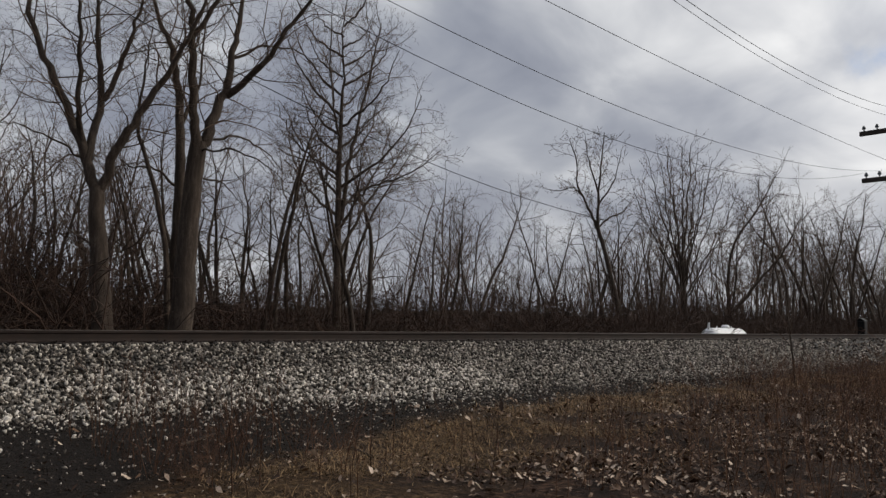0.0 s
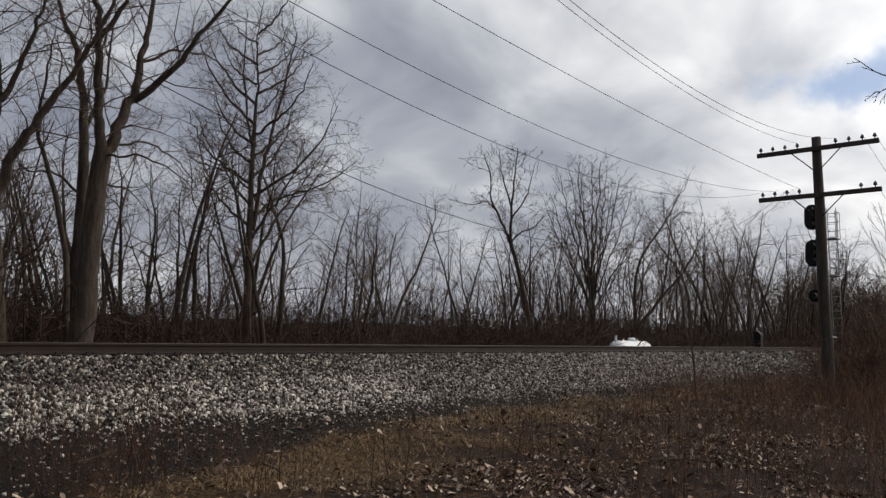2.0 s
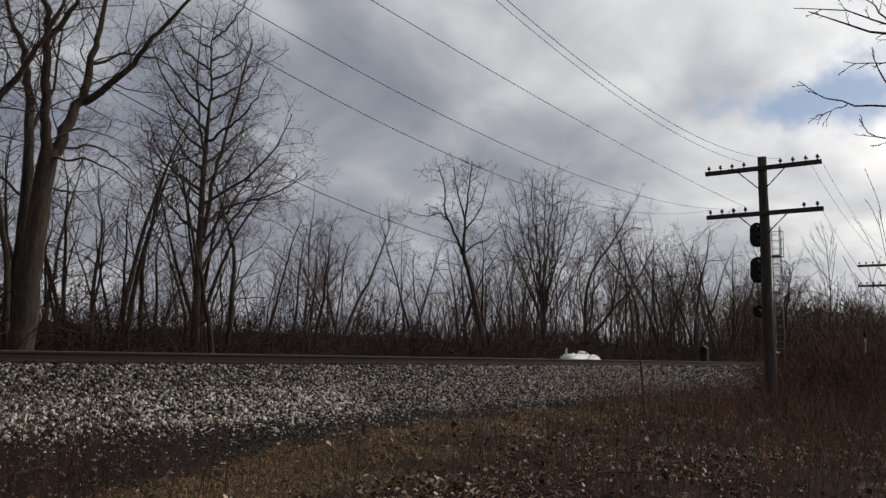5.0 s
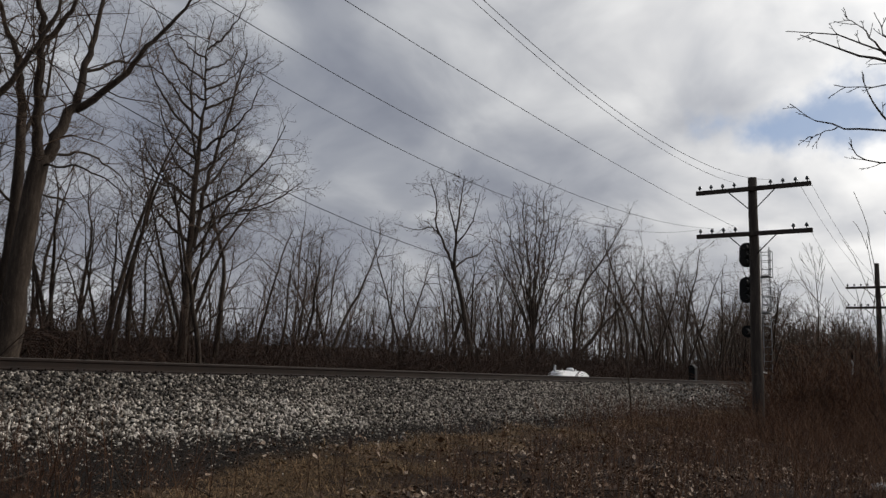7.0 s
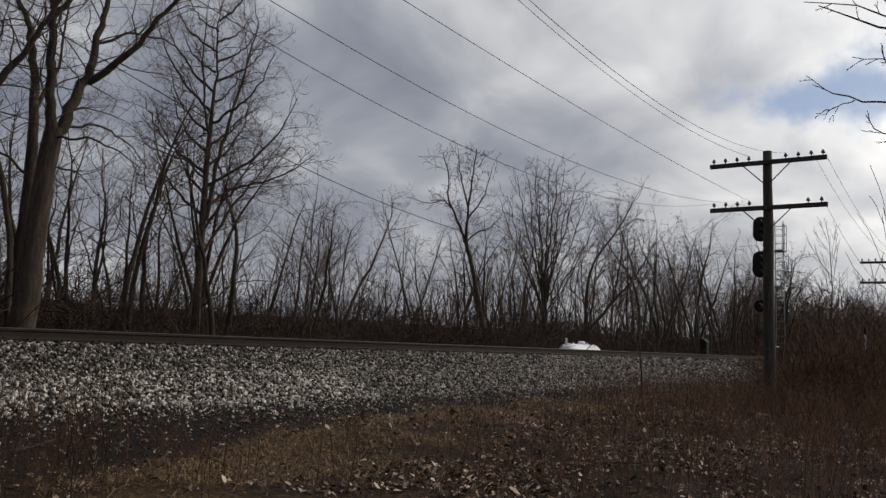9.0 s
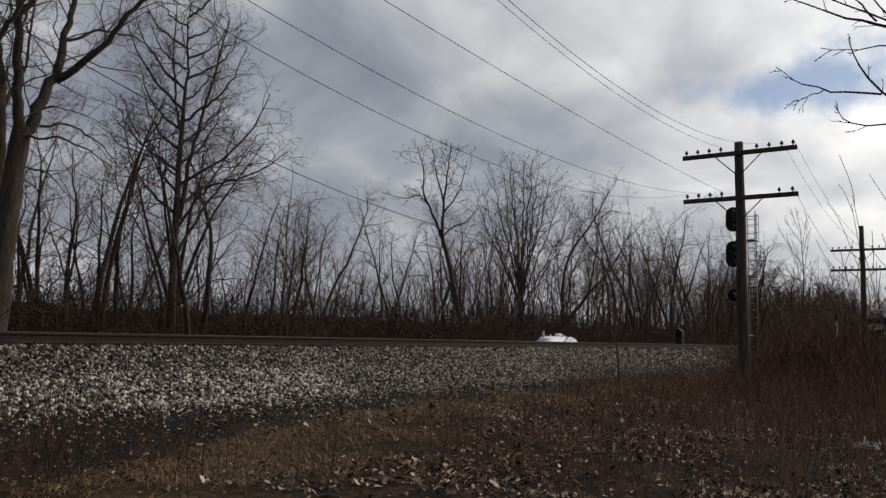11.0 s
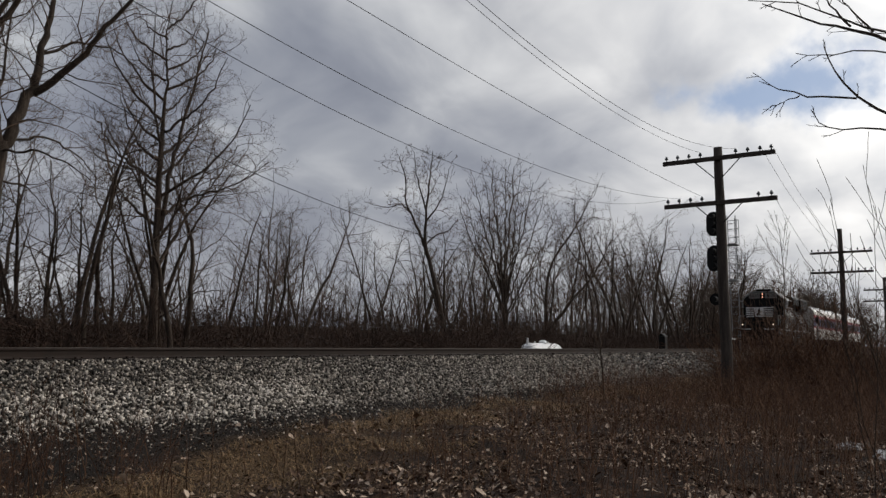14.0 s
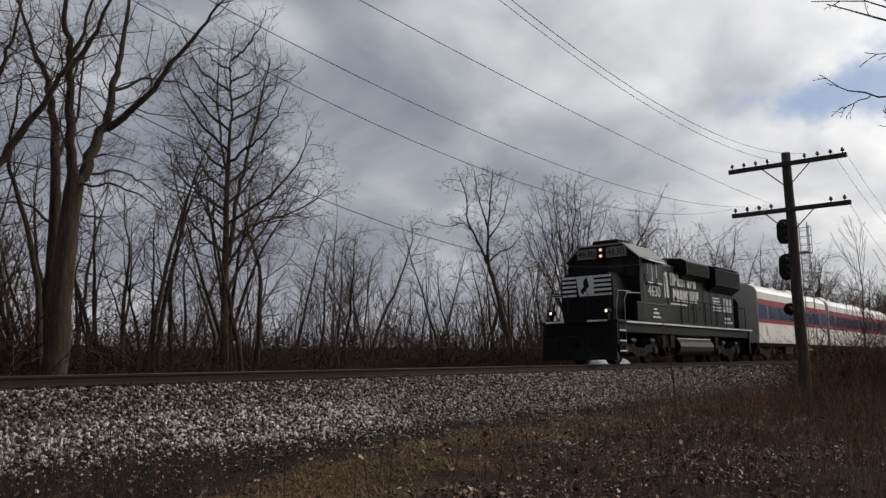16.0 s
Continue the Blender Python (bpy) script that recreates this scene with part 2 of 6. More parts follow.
M_DITCH = glow("ditch_light_lens", (1.0, 0.82, 0.58), 2.4)
M_GALV = paint("galvanised_steel", (0.28, 0.285, 0.29), (0.4, 0.6), metal=0.5)
M_SIGNAL = paint("black_signal_enamel", (0.010, 0.010, 0.010), (0.5, 0.7), spec=0.15)
M_TANK = paint("white_tank_enamel", (0.80, 0.80, 0.80), (0.25, 0.4), lo=0.9, hi=1.08)
M_ICE = surface("grainy_ice", [(0.40, (0.06, 0.05, 0.045)), (0.52, (0.30, 0.30, 0.30)), (0.7, (0.70, 0.71, 0.73))], 9.0, (0.3, 0.5), 0.5)

# ---- mesh building ----
class Shape:
    """Collects vertices and faces of one part."""

    def __init__(self):
        self.v, self.f = [], []

    def add(self, verts, faces, m=None):
        k = len(self.v)
        self.v += [tuple(m @ Vector(p)) for p in verts] if m else [tuple(p) for p in verts]
        self.f += [[k + i for i in f] for f in faces]
        return self

    def box(self, x0, x1, y0, y1, z0, z1, m=None, bevel=0.0):
        if bevel:
            bm = bmesh.new()
            bmesh.ops.create_cube(bm, size=1)
            for v in bm.verts:
                v.co = ((x0 + x1) / 2 + v.co.x * (x1 - x0), (y0 + y1) / 2 + v.co.y * (y1 - y0), (z0 + z1) / 2 + v.co.z * (z1 - z0))
            bmesh.ops.bevel(bm, geom=bm.edges[:], offset=bevel, segments=2, affect="EDGES", profile=0.5)
            bm.verts.index_update()
            self.add([v.co.copy() for v in bm.verts], [[v.index for v in f.verts] for f in bm.faces], m)
            bm.free()
            return self
        p = [(x, y, z) for z in (z0, z1) for y in (y0, y1) for x in (x0, x1)]
        return self.add(p, [(0, 2, 3, 1), (4, 5, 7, 6), (0, 1, 5, 4), (2, 6, 7, 3), (0, 4, 6, 2), (1, 3, 7, 5)], m)

    def tube(self, pts, radii, n=6, caps=True):
        pts = [Vector(p) for p in pts]
        if not isinstance(radii, (list, tuple)):
            radii = [radii] * len(pts)
        k, u = len(self.v), None
        for i, p in enumerate(pts):
            d = (pts[min(i + 1, len(pts) - 1)] - pts[max(i - 1, 0)]).normalized()
            u = (d.orthogonal() if u is None else u - d * u.dot(d)).normalized()
            w = d.cross(u)
            for j in range(n):
                a = 2 * math.pi * j / n
                self.v.append(tuple(p + (u * math.cos(a) + w * math.sin(a)) * radii[i]))
        for i in range(len(pts) - 1):
            for j in range(n):
                a, b = k + i * n + j, k + i * n + (j + 1) % n
                self.f.append([a, b, b + n, a + n])
        if caps:
            self.f.append([k + j for j in range(n)][::-1])
            self.f.append([k + (len(pts) - 1) * n + j for j in range(n)])
        return self

    def prism(self, profile, a0, a1, axis="x"):
        """A closed outline in the other two axes, pulled from a0 to a1 along an axis."""
        n = len(profile)
        put = {"x": lambda a, p: (a, p[0], p[1]), "y": lambda a, p: (p[0], a, p[1]), "z": lambda a, p: (p[0], p[1], a)}[axis]
        verts = [put(a0, p) for p in profile] + [put(a1, p) for p in profile]
        faces = [[i, (i + 1) % n, n + (i + 1) % n, n + i] for i in range(n)] + [list(range(n))[::-1], list(range(n, 2 * n))]
        return self.add(verts, faces)

    def mesh(self, name, material, smooth=False):
        me = bpy.data.meshes.new(name)
        me.from_pydata(self.v, [], self.f)
        me.materials.append(material)
        if smooth:
            me.polygons.foreach_set("use_smooth", [True] * len(me.polygons))
        bm = bmesh.new()
        bm.from_mesh(me)
        bmesh.ops.recalc_face_normals(bm, faces=bm.faces[:])
        bm.to_mesh(me)
        bm.free()
        return me


def part(name, shape, material, parent, label="", smooth=False, at=None):
    ob = new(name, shape.mesh(name, material, smooth) if isinstance(shape, Shape) else shape)
    ob.parent = parent
    if at is not None:
        ob.matrix_basis = at
    return tagged(ob, label)


def thing(name, label, category, m=None, group="", kind=""):
    ob = new(name)
    if m is not None:
        ob.matrix_basis = m
    return tagged(ob, label, category, group, kind)


def raw_mesh(name, verts, faces, material):
    """One mesh from numpy arrays: vertices (n, 3) and equal-sided faces (m, k)."""
    me = bpy.data.meshes.new(name)
    k = faces.shape[1]
    me.vertices.add(len(verts))
    me.vertices.foreach_set("co", np.ascontiguousarray(verts, dtype=np.float32).ravel())
    me.loops.add(faces.size)
    me.loops.foreach_set("vertex_index", np.ascontiguousarray(faces, dtype=np.int32).ravel())
    me.polygons.add(len(faces))
    me.polygons.foreach_set("loop_start", np.arange(0, faces.size, k, dtype=np.int32))
    me.update(calc_edges=True)
    me.materials.append(material)
    return me


def strand_arrays(lines, sides=3):
    """Vertices and faces of many thin tapered tubes. lines: (points (k, 3), radii (k))."""
    vs, fs, base = [], [], 0
    ang = np.arange(sides) * 2 * np.pi / sides
    ring = np.stack([np.cos(ang), np.sin(ang)], 1)
    jj = np.arange(sides)
    for pts, rad in lines:
        k = len(pts)
        d = np.gradient(pts, axis=0)
        d /= np.linalg.norm(d, axis=1)[:, None] + 1e-9
        ref = np.array([0.31, 0.95, 0.05]) if abs(d[0, 2]) > 0.7 else np.array([0.05, 0.1, 0.99])
        u = np.cross(d, ref)
        u /= np.linalg.norm(u, axis=1)[:, None] + 1e-9
        w = np.cross(d, u)
        vs.append((pts[:, None] + rad[:, None, None] * (u[:, None] * ring[None, :, :1] + w[:, None] * ring[None, :, 1:])).reshape(-1, 3))
        i = base + np.arange(k - 1)[:, None] * sides
        a, b = i + jj, i + (jj + 1) % sides
        fs.append(np.stack([a, b, b + sides, a + sides], -1).reshape(-1, 4))
        base += k * sides
    return np.concatenate(vs), np.concatenate(fs)


def strands(name, lines, material, sides=3):
    return raw_mesh(name, *strand_arrays(lines, sides), material)


def scattered(name, arrays, places, material):
    """One mesh of many turned and scaled copies. arrays: a list of (verts, faces); places: (which, x, y, z, turn, size)."""
    vs, fs, base = [], [], 0
    for which, x, y, z, turn, size in places:
        v, f = arrays[which]
        c, s = math.cos(turn) * size, math.sin(turn) * size
        vs.append(np.stack([v[:, 0] * c - v[:, 1] * s + x, v[:, 0] * s + v[:, 1] * c + y, v[:, 2] * size + z], 1))
        fs.append(f + base)
        base += len(v)
    return raw_mesh(name, np.concatenate(vs), np.concatenate(fs), material)


def ground_z(x, y):
    """Height of the ground sheet, with the railway bank."""
    x, y = np.asarray(x, float), np.asarray(y, float)
    z = np.interp(y, [-4000, 3.0, 8.0, 10.0, 10.4, 12.1, 16.1, 18.2, 22, 30, 45, 80, 4000], [0, 0.0, 0.32, 0.50, 0.55, 1.22, 1.22, 0.6, 0.55, 1.25, 2.4, 3.4, 3.4])
    z = z + np.clip((y - 27) / 12, 0, 1) * (0.4 * np.sin(x * 0.31 + 0.1 * y) + 0.3 * np.sin(x * 0.83 - 0.2 * y + 1.0))
    k = np.clip((9.5 - y) / 3, 0, 1) * np.clip((y + 30) / 5, 0, 1)
    return z + k * (0.05 * np.sin(x * 0.9 + y * 0.7) + 0.04 * np.sin(x * 1.9 - y * 1.3 + 1.0))

# ---- telegraph line ----
ARM = 3.05


def make_pole(x, y, z, height, uppers, lean, label):
    p = thing("telegraph_pole", label, "pole", pose(x, y, z, lean[0], lean[1], 0), "telegraph poles")
    k = 9
    part("post", Shape().tube([(0.012 * math.sin(i), 0.01 * math.cos(1.7 * i), -0.3 + (height + 0.3) * i / (k - 1)) for i in range(k)], [0.165 - 0.05 * i / (k - 1) for i in range(k)], 12), M_POLE, p, smooth=True)
    for h, pins in uppers:
        arm = part("crossarm", Shape().box(-0.17, -0.075, -ARM / 2, ARM / 2, h - 0.06, h + 0.06, bevel=0.008), M_POLE, p)
        for s in (-1, 1):
            part("brace", Shape().tube([(-0.10, s * 0.10, h - 0.55), (-0.13, s * 0.62, h - 0.05)], 0.018, 4), M_WIRE, arm, "thin iron brace")
        for q in pins:
            i = part("insulator", Shape().tube([(-0.12, q, h + 0.06), (-0.12, q, h + 0.11), (-0.12, q, h + 0.115), (-0.12, q, h + 0.15), (-0.12, q, h + 0.18), (-0.12, q, h + 0.21)], [0.015, 0.015, 0.045, 0.05, 0.035, 0.02], 8), M_GLASS_INS, arm, "dark glass insulator on a pin", smooth=True)
    return p


PINS_U = (1.42, 1.1, 0.78, 0.46, -0.5, -0.82, -1.14, -1.43)
PINS_L = (1.42, 1.1, 0.78, 0.46, -1.05, -1.38)
GZ = 0.12
make_pole(23.0, 5.75, GZ, 7.05, [(6.72, PINS_U), (5.47, PINS_L)], (0.0, -1.6), "weathered wooden telegraph pole with two crossarms")
make_pole(48.2, 5.85, GZ, 7.9, [(6.62, PINS_U), (5.55, PINS_U)], (0.0, -1.0), "distant wooden telegraph pole with two crossarms")
make_pole(74.0, 5.95, GZ, 7.2, [(6.2, PINS_U), (5.3, PINS_U)], (0.0, 0.5), "far wooden telegraph pole with two crossarms")
make_pole(0.4, 5.75, GZ, 8.2, [(7.78, PINS_U), (5.78, PINS_L)], (0.0, 0.0), "wooden telegraph pole with two crossarms")


def make_wire(a, b, sag):
    a, b = Vector(a), Vector(b)
    pts = []
    for i in range(33):
        s = i / 32
        p = a.lerp(b, s)
        p.z -= 4 * sag * s * (1 - s)
        pts.append(p)
    tagged(new("line_wire", Shape().tube(pts, 0.0045, 4).mesh("line_wire", M_WIRE)), "dark sagging overhead line wire between poles", "wire", "line wires")


ZU, ZL = GZ + 6.93, GZ + 5.68
WX0, WX1 = 0.28, 22.72
for q, z, far, sag in ((0.46, ZU, 8.60, 1.10), (-0.50, ZU, 7.70, 1.40), (0.46, ZL, 6.1, 0.24), (1.1, ZL, 6.1, 0.92), (1.42, ZL, 6.1, 1.32), (0.78, ZL, 4.96, 2.21)):
    make_wire((WX0, 5.75 + q, far), (WX1, 5.75 + q, z), sag)
for q in (-1.14, -1.43):
    make_wire((22.72, 5.75 + q, ZU), (48.1, 5.85 + q, GZ + 6.82), 1.2)
make_wire((22.72, 5.75 - 1.38, ZL), (48.1, 5.85 - 1.38, GZ + 5.75), 1.6)

# ---- the train ----
def wheel_set(parent, x):
    w = part("wheelset", Shape().tube([(0, -0.85, 0), (0, 0.85, 0)], 0.08, 8), M_UNDER, parent, at=pose(x, 0, 0.51))
    for s in (-1, 1):
        part("wheel", Shape().tube([(0, s * 0.69, 0), (0, s * 0.70, 0), (0, s * 0.80, 0), (0, s * 0.82, 0)], [0.54, 0.545, 0.51, 0.47], 24), M_UNDER, w)
    return w


def make_truck(parent, x, wb=2.6):
    for d in (-wb / 2, wb / 2):
        wheel_set(parent, x + d)
    for s in (-1, 1):
        sh = Shape().prism([(x - wb / 2 - 0.45, 0.55), (x - wb / 2 - 0.3, 0.78), (x - 0.6, 0.80), (x - 0.35, 0.60), (x + 0.35, 0.60), (x + 0.6, 0.80), (x + wb / 2 + 0.3, 0.78), (x + wb / 2 + 0.45, 0.55), (x + wb / 2 - 0.3, 0.42), (x + 0.7, 0.42), (x + 0.4, 0.28), (x - 0.4, 0.28), (x - 0.7, 0.42), (x - wb / 2 + 0.3, 0.42)], s * 0.98, s * 1.12, "y")
        for d in (-wb / 2, wb / 2):
            sh.box(x + d - 0.17, x + d + 0.17, s * 1.10 - 0.07, s * 1.10 + 0.07, 0.36, 0.68, bevel=0.02)
        for d in (-0.25, 0, 0.25):
            sh.tube([(x + d, s * 1.05, 0.32), (x + d, s * 1.05, 0.62)], 0.08, 8)
        tf = part("truck_frame", sh, M_UNDER, parent)
        for d in (-0.85, 0.85):
            part("brake_cylinder", Shape().tube([(x + d - 0.2, s * 1.17, 0.86), (x + d + 0.2, s * 1.17, 0.86)], 0.10, 10), M_TANKGREY, tf, "dusty brake cylinder")
            part("sand_pipe", Shape().tube([(x + d * 1.9, s * 1.16, 1.1), (x + d * 2.0, s * 1.16, 0.6), (x + d * 2.15, s * 0.95, 0.15)], 0.022, 5), M_TANKGREY, tf)
        for d in (-wb / 2, wb / 2):
            part("axle_cap", Shape().tube([(x + d, s * 1.16, 0.51), (x + d, s * 1.20, 0.51)], [0.12, 0.09], 10), M_TANKGREY, tf, "dusty axle cap")


def lettering(name, text, size, m, material, parent, label, depth=0.006):
    c = bpy.data.curves.new(name, "FONT")
    c.body, c.size, c.extrude, c.align_x, c.align_y = text, size, depth, "CENTER", "CENTER"
    tmp = bpy.data.objects.new(name, c)
    me = bpy.data.meshes.new_from_object(tmp)
    bpy.data.objects.remove(tmp)
    me.materials.clear()
    me.materials.append(material)
    return part(name, me, None, parent, label, at=m)


FRONT = Matrix(((0, 0, -1, 0), (-1, 0, 0, 0), (0, 1, 0, 0), (0, 0, 0, 1)))
SIDE = Matrix(((1, 0, 0, 0), (0, 0, -1, 0), (0, 1, 0, 0), (0, 0, 0, 1)))


def make_loco():
    L = thing("locomotive", "black four-axle diesel locomotive with white nose stripes and lit lamps", "locomotive")
    x0, x1 = -2.1, 12.9
    part("underframe", Shape().box(x0 + 0.15, x1 - 0.1, -1.35, 1.35, 1.12, 1.5, bevel=0.03).box(x0, x1, -1.52, 1.52, 1.46, 1.56, bevel=0.015), M_BLACK, L)
    for s in (-1, 1):
        part("sill_stripe", Shape().box(x0 + 0.75, x1 - 0.02, s * 1.525 - 0.006, s * 1.525 + 0.006, 1.47, 1.53), M_WHITE, L, "chipped white stripe along the walkway edge")
    # front end
    plow = Shape().prism([(-1.5, 0.16), (1.5, 0.16), (1.42, 1.0), (-1.42, 1.0)], x0 - 0.05, x0 + 0.12)
    plow.add([(x0 - 0.05, -1.5, 0.16), (x0 - 0.4, 0, 0.16), (x0 - 0.05, 1.5, 0.16), (x0 - 0.05, -1.42, 0.95), (x0 - 0.3, 0, 0.95), (x0 - 0.05, 1.42, 0.95)], [(0, 1, 4, 3), (1, 2, 5, 4), (3, 4, 5), (0, 2, 1)])
    part("snow_plow", plow, M_BLACK, L)
    part("pilot", Shape().box(x0 - 0.02, x0 + 0.25, -1.45, 1.45, 0.95, 1.5, bevel=0.02), M_BLACK, L)
    part("anticlimber", Shape().box(x0 - 0.22, x0 + 0.02, -1.15, 1.15, 1.46, 1.58, bevel=0.02), M_BLACK, L)
    for s in (-1, 1):
        part("front_stripe", Shape().box(x0 - 0.23, x0 - 0.215, s * 0.85 - 0.38, s * 0.85 + 0.38, 1.50, 1.56), M_FADED, L, "worn white edge stripe")
    part("coupler", Shape().box(x0 - 0.6, x0, -0.11, 0.11, 0.74, 0.95, bevel=0.03).box(x0 - 0.75, x0 - 0.5, -0.16, 0.16, 0.70, 1.0, bevel=0.04), M_UNDER, L)
    for y in (-0.75, -0.6, 0.6, 0.75):
        part("air_hose", Shape().tube([(x0 - 0.05, y, 1.05), (x0 - 0.2, y, 0.95), (x0 - 0.25, y * 0.95, 0.6)], 0.02, 5), M_UNDER, L)
    for s in (-1, 1):
        st = Shape()
        for k in range(3):
            st.box(x0 + 0.1, x0 + 0.62, s * 1.40 - 0.14, s * 1.40 + 0.14, 0.45 + 0.36 * k, 0.48 + 0.36 * k)
        st.box(x0 + 0.08, x0 + 0.11, s * 1.40 - 0.14, s * 1.40 + 0.14, 0.42, 1.5)
        stp = part("steps", st, M_BLACK, L)
        for k in range(3):
            part("step_edge", Shape().box(x0 + 0.1, x0 + 0.62, s * 1.545 - 0.006, s * 1.545 + 0.006, 0.44 + 0.36 * k, 0.485 + 0.36 * k), M_WHITE, stp, "white step edge")
    for s in (-1, 1):
        d = part("ditch_light", Shape().tube([(x0 - 0.02, s * 1.12, 1.88), (x0 + 0.2, s * 1.12, 1.88)], 0.10, 14).box(x0 + 0.02, x0 + 0.12, s * 1.12 - 0.05, s * 1.12 + 0.05, 1.55, 1.82), M_BLACK, L)
        part("lens", Shape().tube([(x0 - 0.03, s * 1.12, 1.88), (x0 - 0.022, s * 1.12, 1.88)], 0.05, 14), M_DITCH, d, "lit white lamp")
    # nose
    nx = -1.38
    nose = Shape().prism([(-1.0, 1.56), (1.0, 1.56), (1.06, 2.0), (1.06, 3.06), (0.88, 3.34), (-0.88, 3.34), (-1.06, 3.06), (-1.06, 2.0)], nx, 0.05)
    part("short_hood", nose, M_BLACK, L)
    logo = Shape()
    for k in range(5):
        z = 2.50 + 0.165 * k
        logo.box(nx - 0.012, nx + 0.002, -1.0, -0.30, z, z + 0.085)
        logo.box(nx - 0.012, nx + 0.002, 0.42, 1.0, z, z + 0.085)
    logo.prism([(-0.30, 2.50), (0.30, 2.50), (0.42, 3.245), (-0.30, 3.245)], nx - 0.012, nx + 0.002)
    lg = part("nose_marking", logo, M_WHITE, L, "white horizontal bars and panel on the nose")
    part("nose_figure", Shape().prism([(-0.06, 2.52), (0.02, 2.75), (-0.12, 2.85), (-0.02, 3.2), (0.12, 3.05), (0.10, 2.85), (0.24, 2.72), (0.16, 2.54), (0.06, 2.70)], nx - 0.022, nx - 0.01), M_BLACK, lg, "plain black shape")
    # cab
    cab = Shape().prism([(-1.5, 1.56), (1.5, 1.56), (1.5, 3.95), (0.85, 4.48), (-0.85, 4.48), (-1.5, 3.95)], 0.0, 2.25)
    part("cab", cab, M_BLACK, L)
    # the grey includes the bright sky reflection on the slopes
    part("cab_roof", Shape().prism([(-1.56, 3.93), (-0.88, 4.50), (0.88, 4.50), (1.56, 3.93), (1.56, 3.98), (0.90, 4.56), (-0.90, 4.56), (-1.56, 3.98)], -0.12, 2.35), M_GREY, L, "grey roof with sloping sides, sky reflection in its colour")
    part("air_conditioner", Shape().box(0.3, 1.3, -0.55, 0.55, 4.56, 4.78, bevel=0.04), M_UNDER, L)
    for s in (-1, 1):
        part("windshield", Shape().box(-0.02, 0.0, s * 0.60 - 0.28, s * 0.60 + 0.28, 3.42, 3.92), M_PANE, L, "dark windshield pane")
        part("front_door_window", Shape().box(-0.02, 0.0, s * 1.22 - 0.17, s * 1.22 + 0.17, 3.2, 3.85), M_PANE, L)
        wf = part("side_window", Shape().box(0.42, 1.86, s * 1.505 - 0.02, s * 1.505 + 0.02, 3.02, 3.86), M_BLACK, L, "black framed cab window")
        for a, b in ((0.52, 0.98), (1.06, 1.40), (1.48, 1.78)):
            part("pane", Shape().box(a, b, s * 1.527 - 0.006, s * 1.527 + 0.006, 3.10, 3.78), M_PANE, wf)
        for a, b, z in ((1.0, 1.05, 3.12), (1.42, 1.46, 3.25)):
            part("sash_edge", Shape().box(a, b, s * 1.535 - 0.012, s * 1.535 + 0.012, z, 3.80), M_SILVER, wf, "bright aluminium sash edge")
        for a, b in ((0.5, 0.95), (1.4, 1.8)):
            part("armrest", Shape().box(a, b, s * 1.56 - 0.06, s * 1.56 + 0.03, 3.00, 3.07, bevel=0.02), M_WHITE, wf, "pale armrest")
        part("sun_visor", Shape().prism([(s * 1.50, 3.93), (s * 1.78, 3.82), (s * 1.78, 3.84), (s * 1.50, 3.96)], 0.35, 1.95), M_SILVER, L, "bright metal sunshade over the cab window")
        part("grab_iron", Shape().tube([(0.16, s * 1.52, 1.7), (0.16, s * 1.60, 1.75), (0.16, s * 1.60, 3.0), (0.16, s * 1.52, 3.05)], 0.018, 5), M_GREY, L, "pale steel grab iron")
        nb = part("number_board", Shape().box(-0.10, 0.02, s * 0.62 - 0.42, s * 0.62 + 0.42, 4.02, 4.42, bevel=0.02), M_BOARD, L, "pale number board")
        lettering("digits", "4630", 0.36, Matrix.Translation((-0.105, s * 0.62, 4.22)) @ FRONT, M_BLACK, nb, "dark digits 4630")
        lettering("cab_digits", "4630", 0.58, Matrix.Translation((1.25, s * 1.51, 2.72)) @ (SIDE if s < 0 else pose(0, 0, 0, 0, 0, 180) @ SIDE), M_WHITE, L, "white digits 4630 on the cab side")
        bx = part("battery_box", Shape().box(-0.35, 2.9, s * 1.44 - 0.07, s * 1.44 + 0.07, 1.57, 2.28, bevel=0.025), M_GREENISH, L, "dark green-black equipment box beside the walkway")
        for k in range(5):
            part("lid_seam", Shape().box(-0.2 + 0.62 * k, 0.3 + 0.62 * k, s * 1.515 - 0.006, s * 1.515 + 0.006, 2.19, 2.21), M_UNDER, bx)
        for k in range(3):
            part("small_marking", Shape().box(1.0 + 0.05 * k, 1.75 - 0.18 * k, s * 1.518 - 0.005, s * 1.518 + 0.005, 1.72 + 0.15 * k, 1.785 + 0.15 * k), M_FADED, bx, "pale bar of small lettering")
    hl = part("headlight", Shape().box(-0.12, 0.02, -0.19, 0.19, 3.98, 4.48, bevel=0.03), M_BLACK, L)
    for z in (4.11, 4.35):
        part("lens", Shape().tube([(-0.135, 0, z), (-0.124, 0, z)], 0.06, 14), M_LAMP, hl, "lit warm lamp")
    # hood
    part("long_hood", Shape().prism([(-0.92, 1.56), (0.92, 1.56), (0.92, 3.98), (0.72, 4.14), (-0.72, 4.14), (-0.92, 3.98)], 2.25, 12.1), M_BLACK, L)
    part("equipment_box", Shape().box(2.25, 3.9, -1.38, 1.38, 1.56, 2.35, bevel=0.03), M_BLACK, L)
    part("exhaust_silencer", Shape().box(3.6, 4.9, -0.62, 0.62, 4.1, 4.38, bevel=0.05), M_UNDER, L)
    part("inlet_housing", Shape().box(2.5, 3.3, -1.05, 1.05, 3.5, 4.25, bevel=0.05), M_UNDER, L)
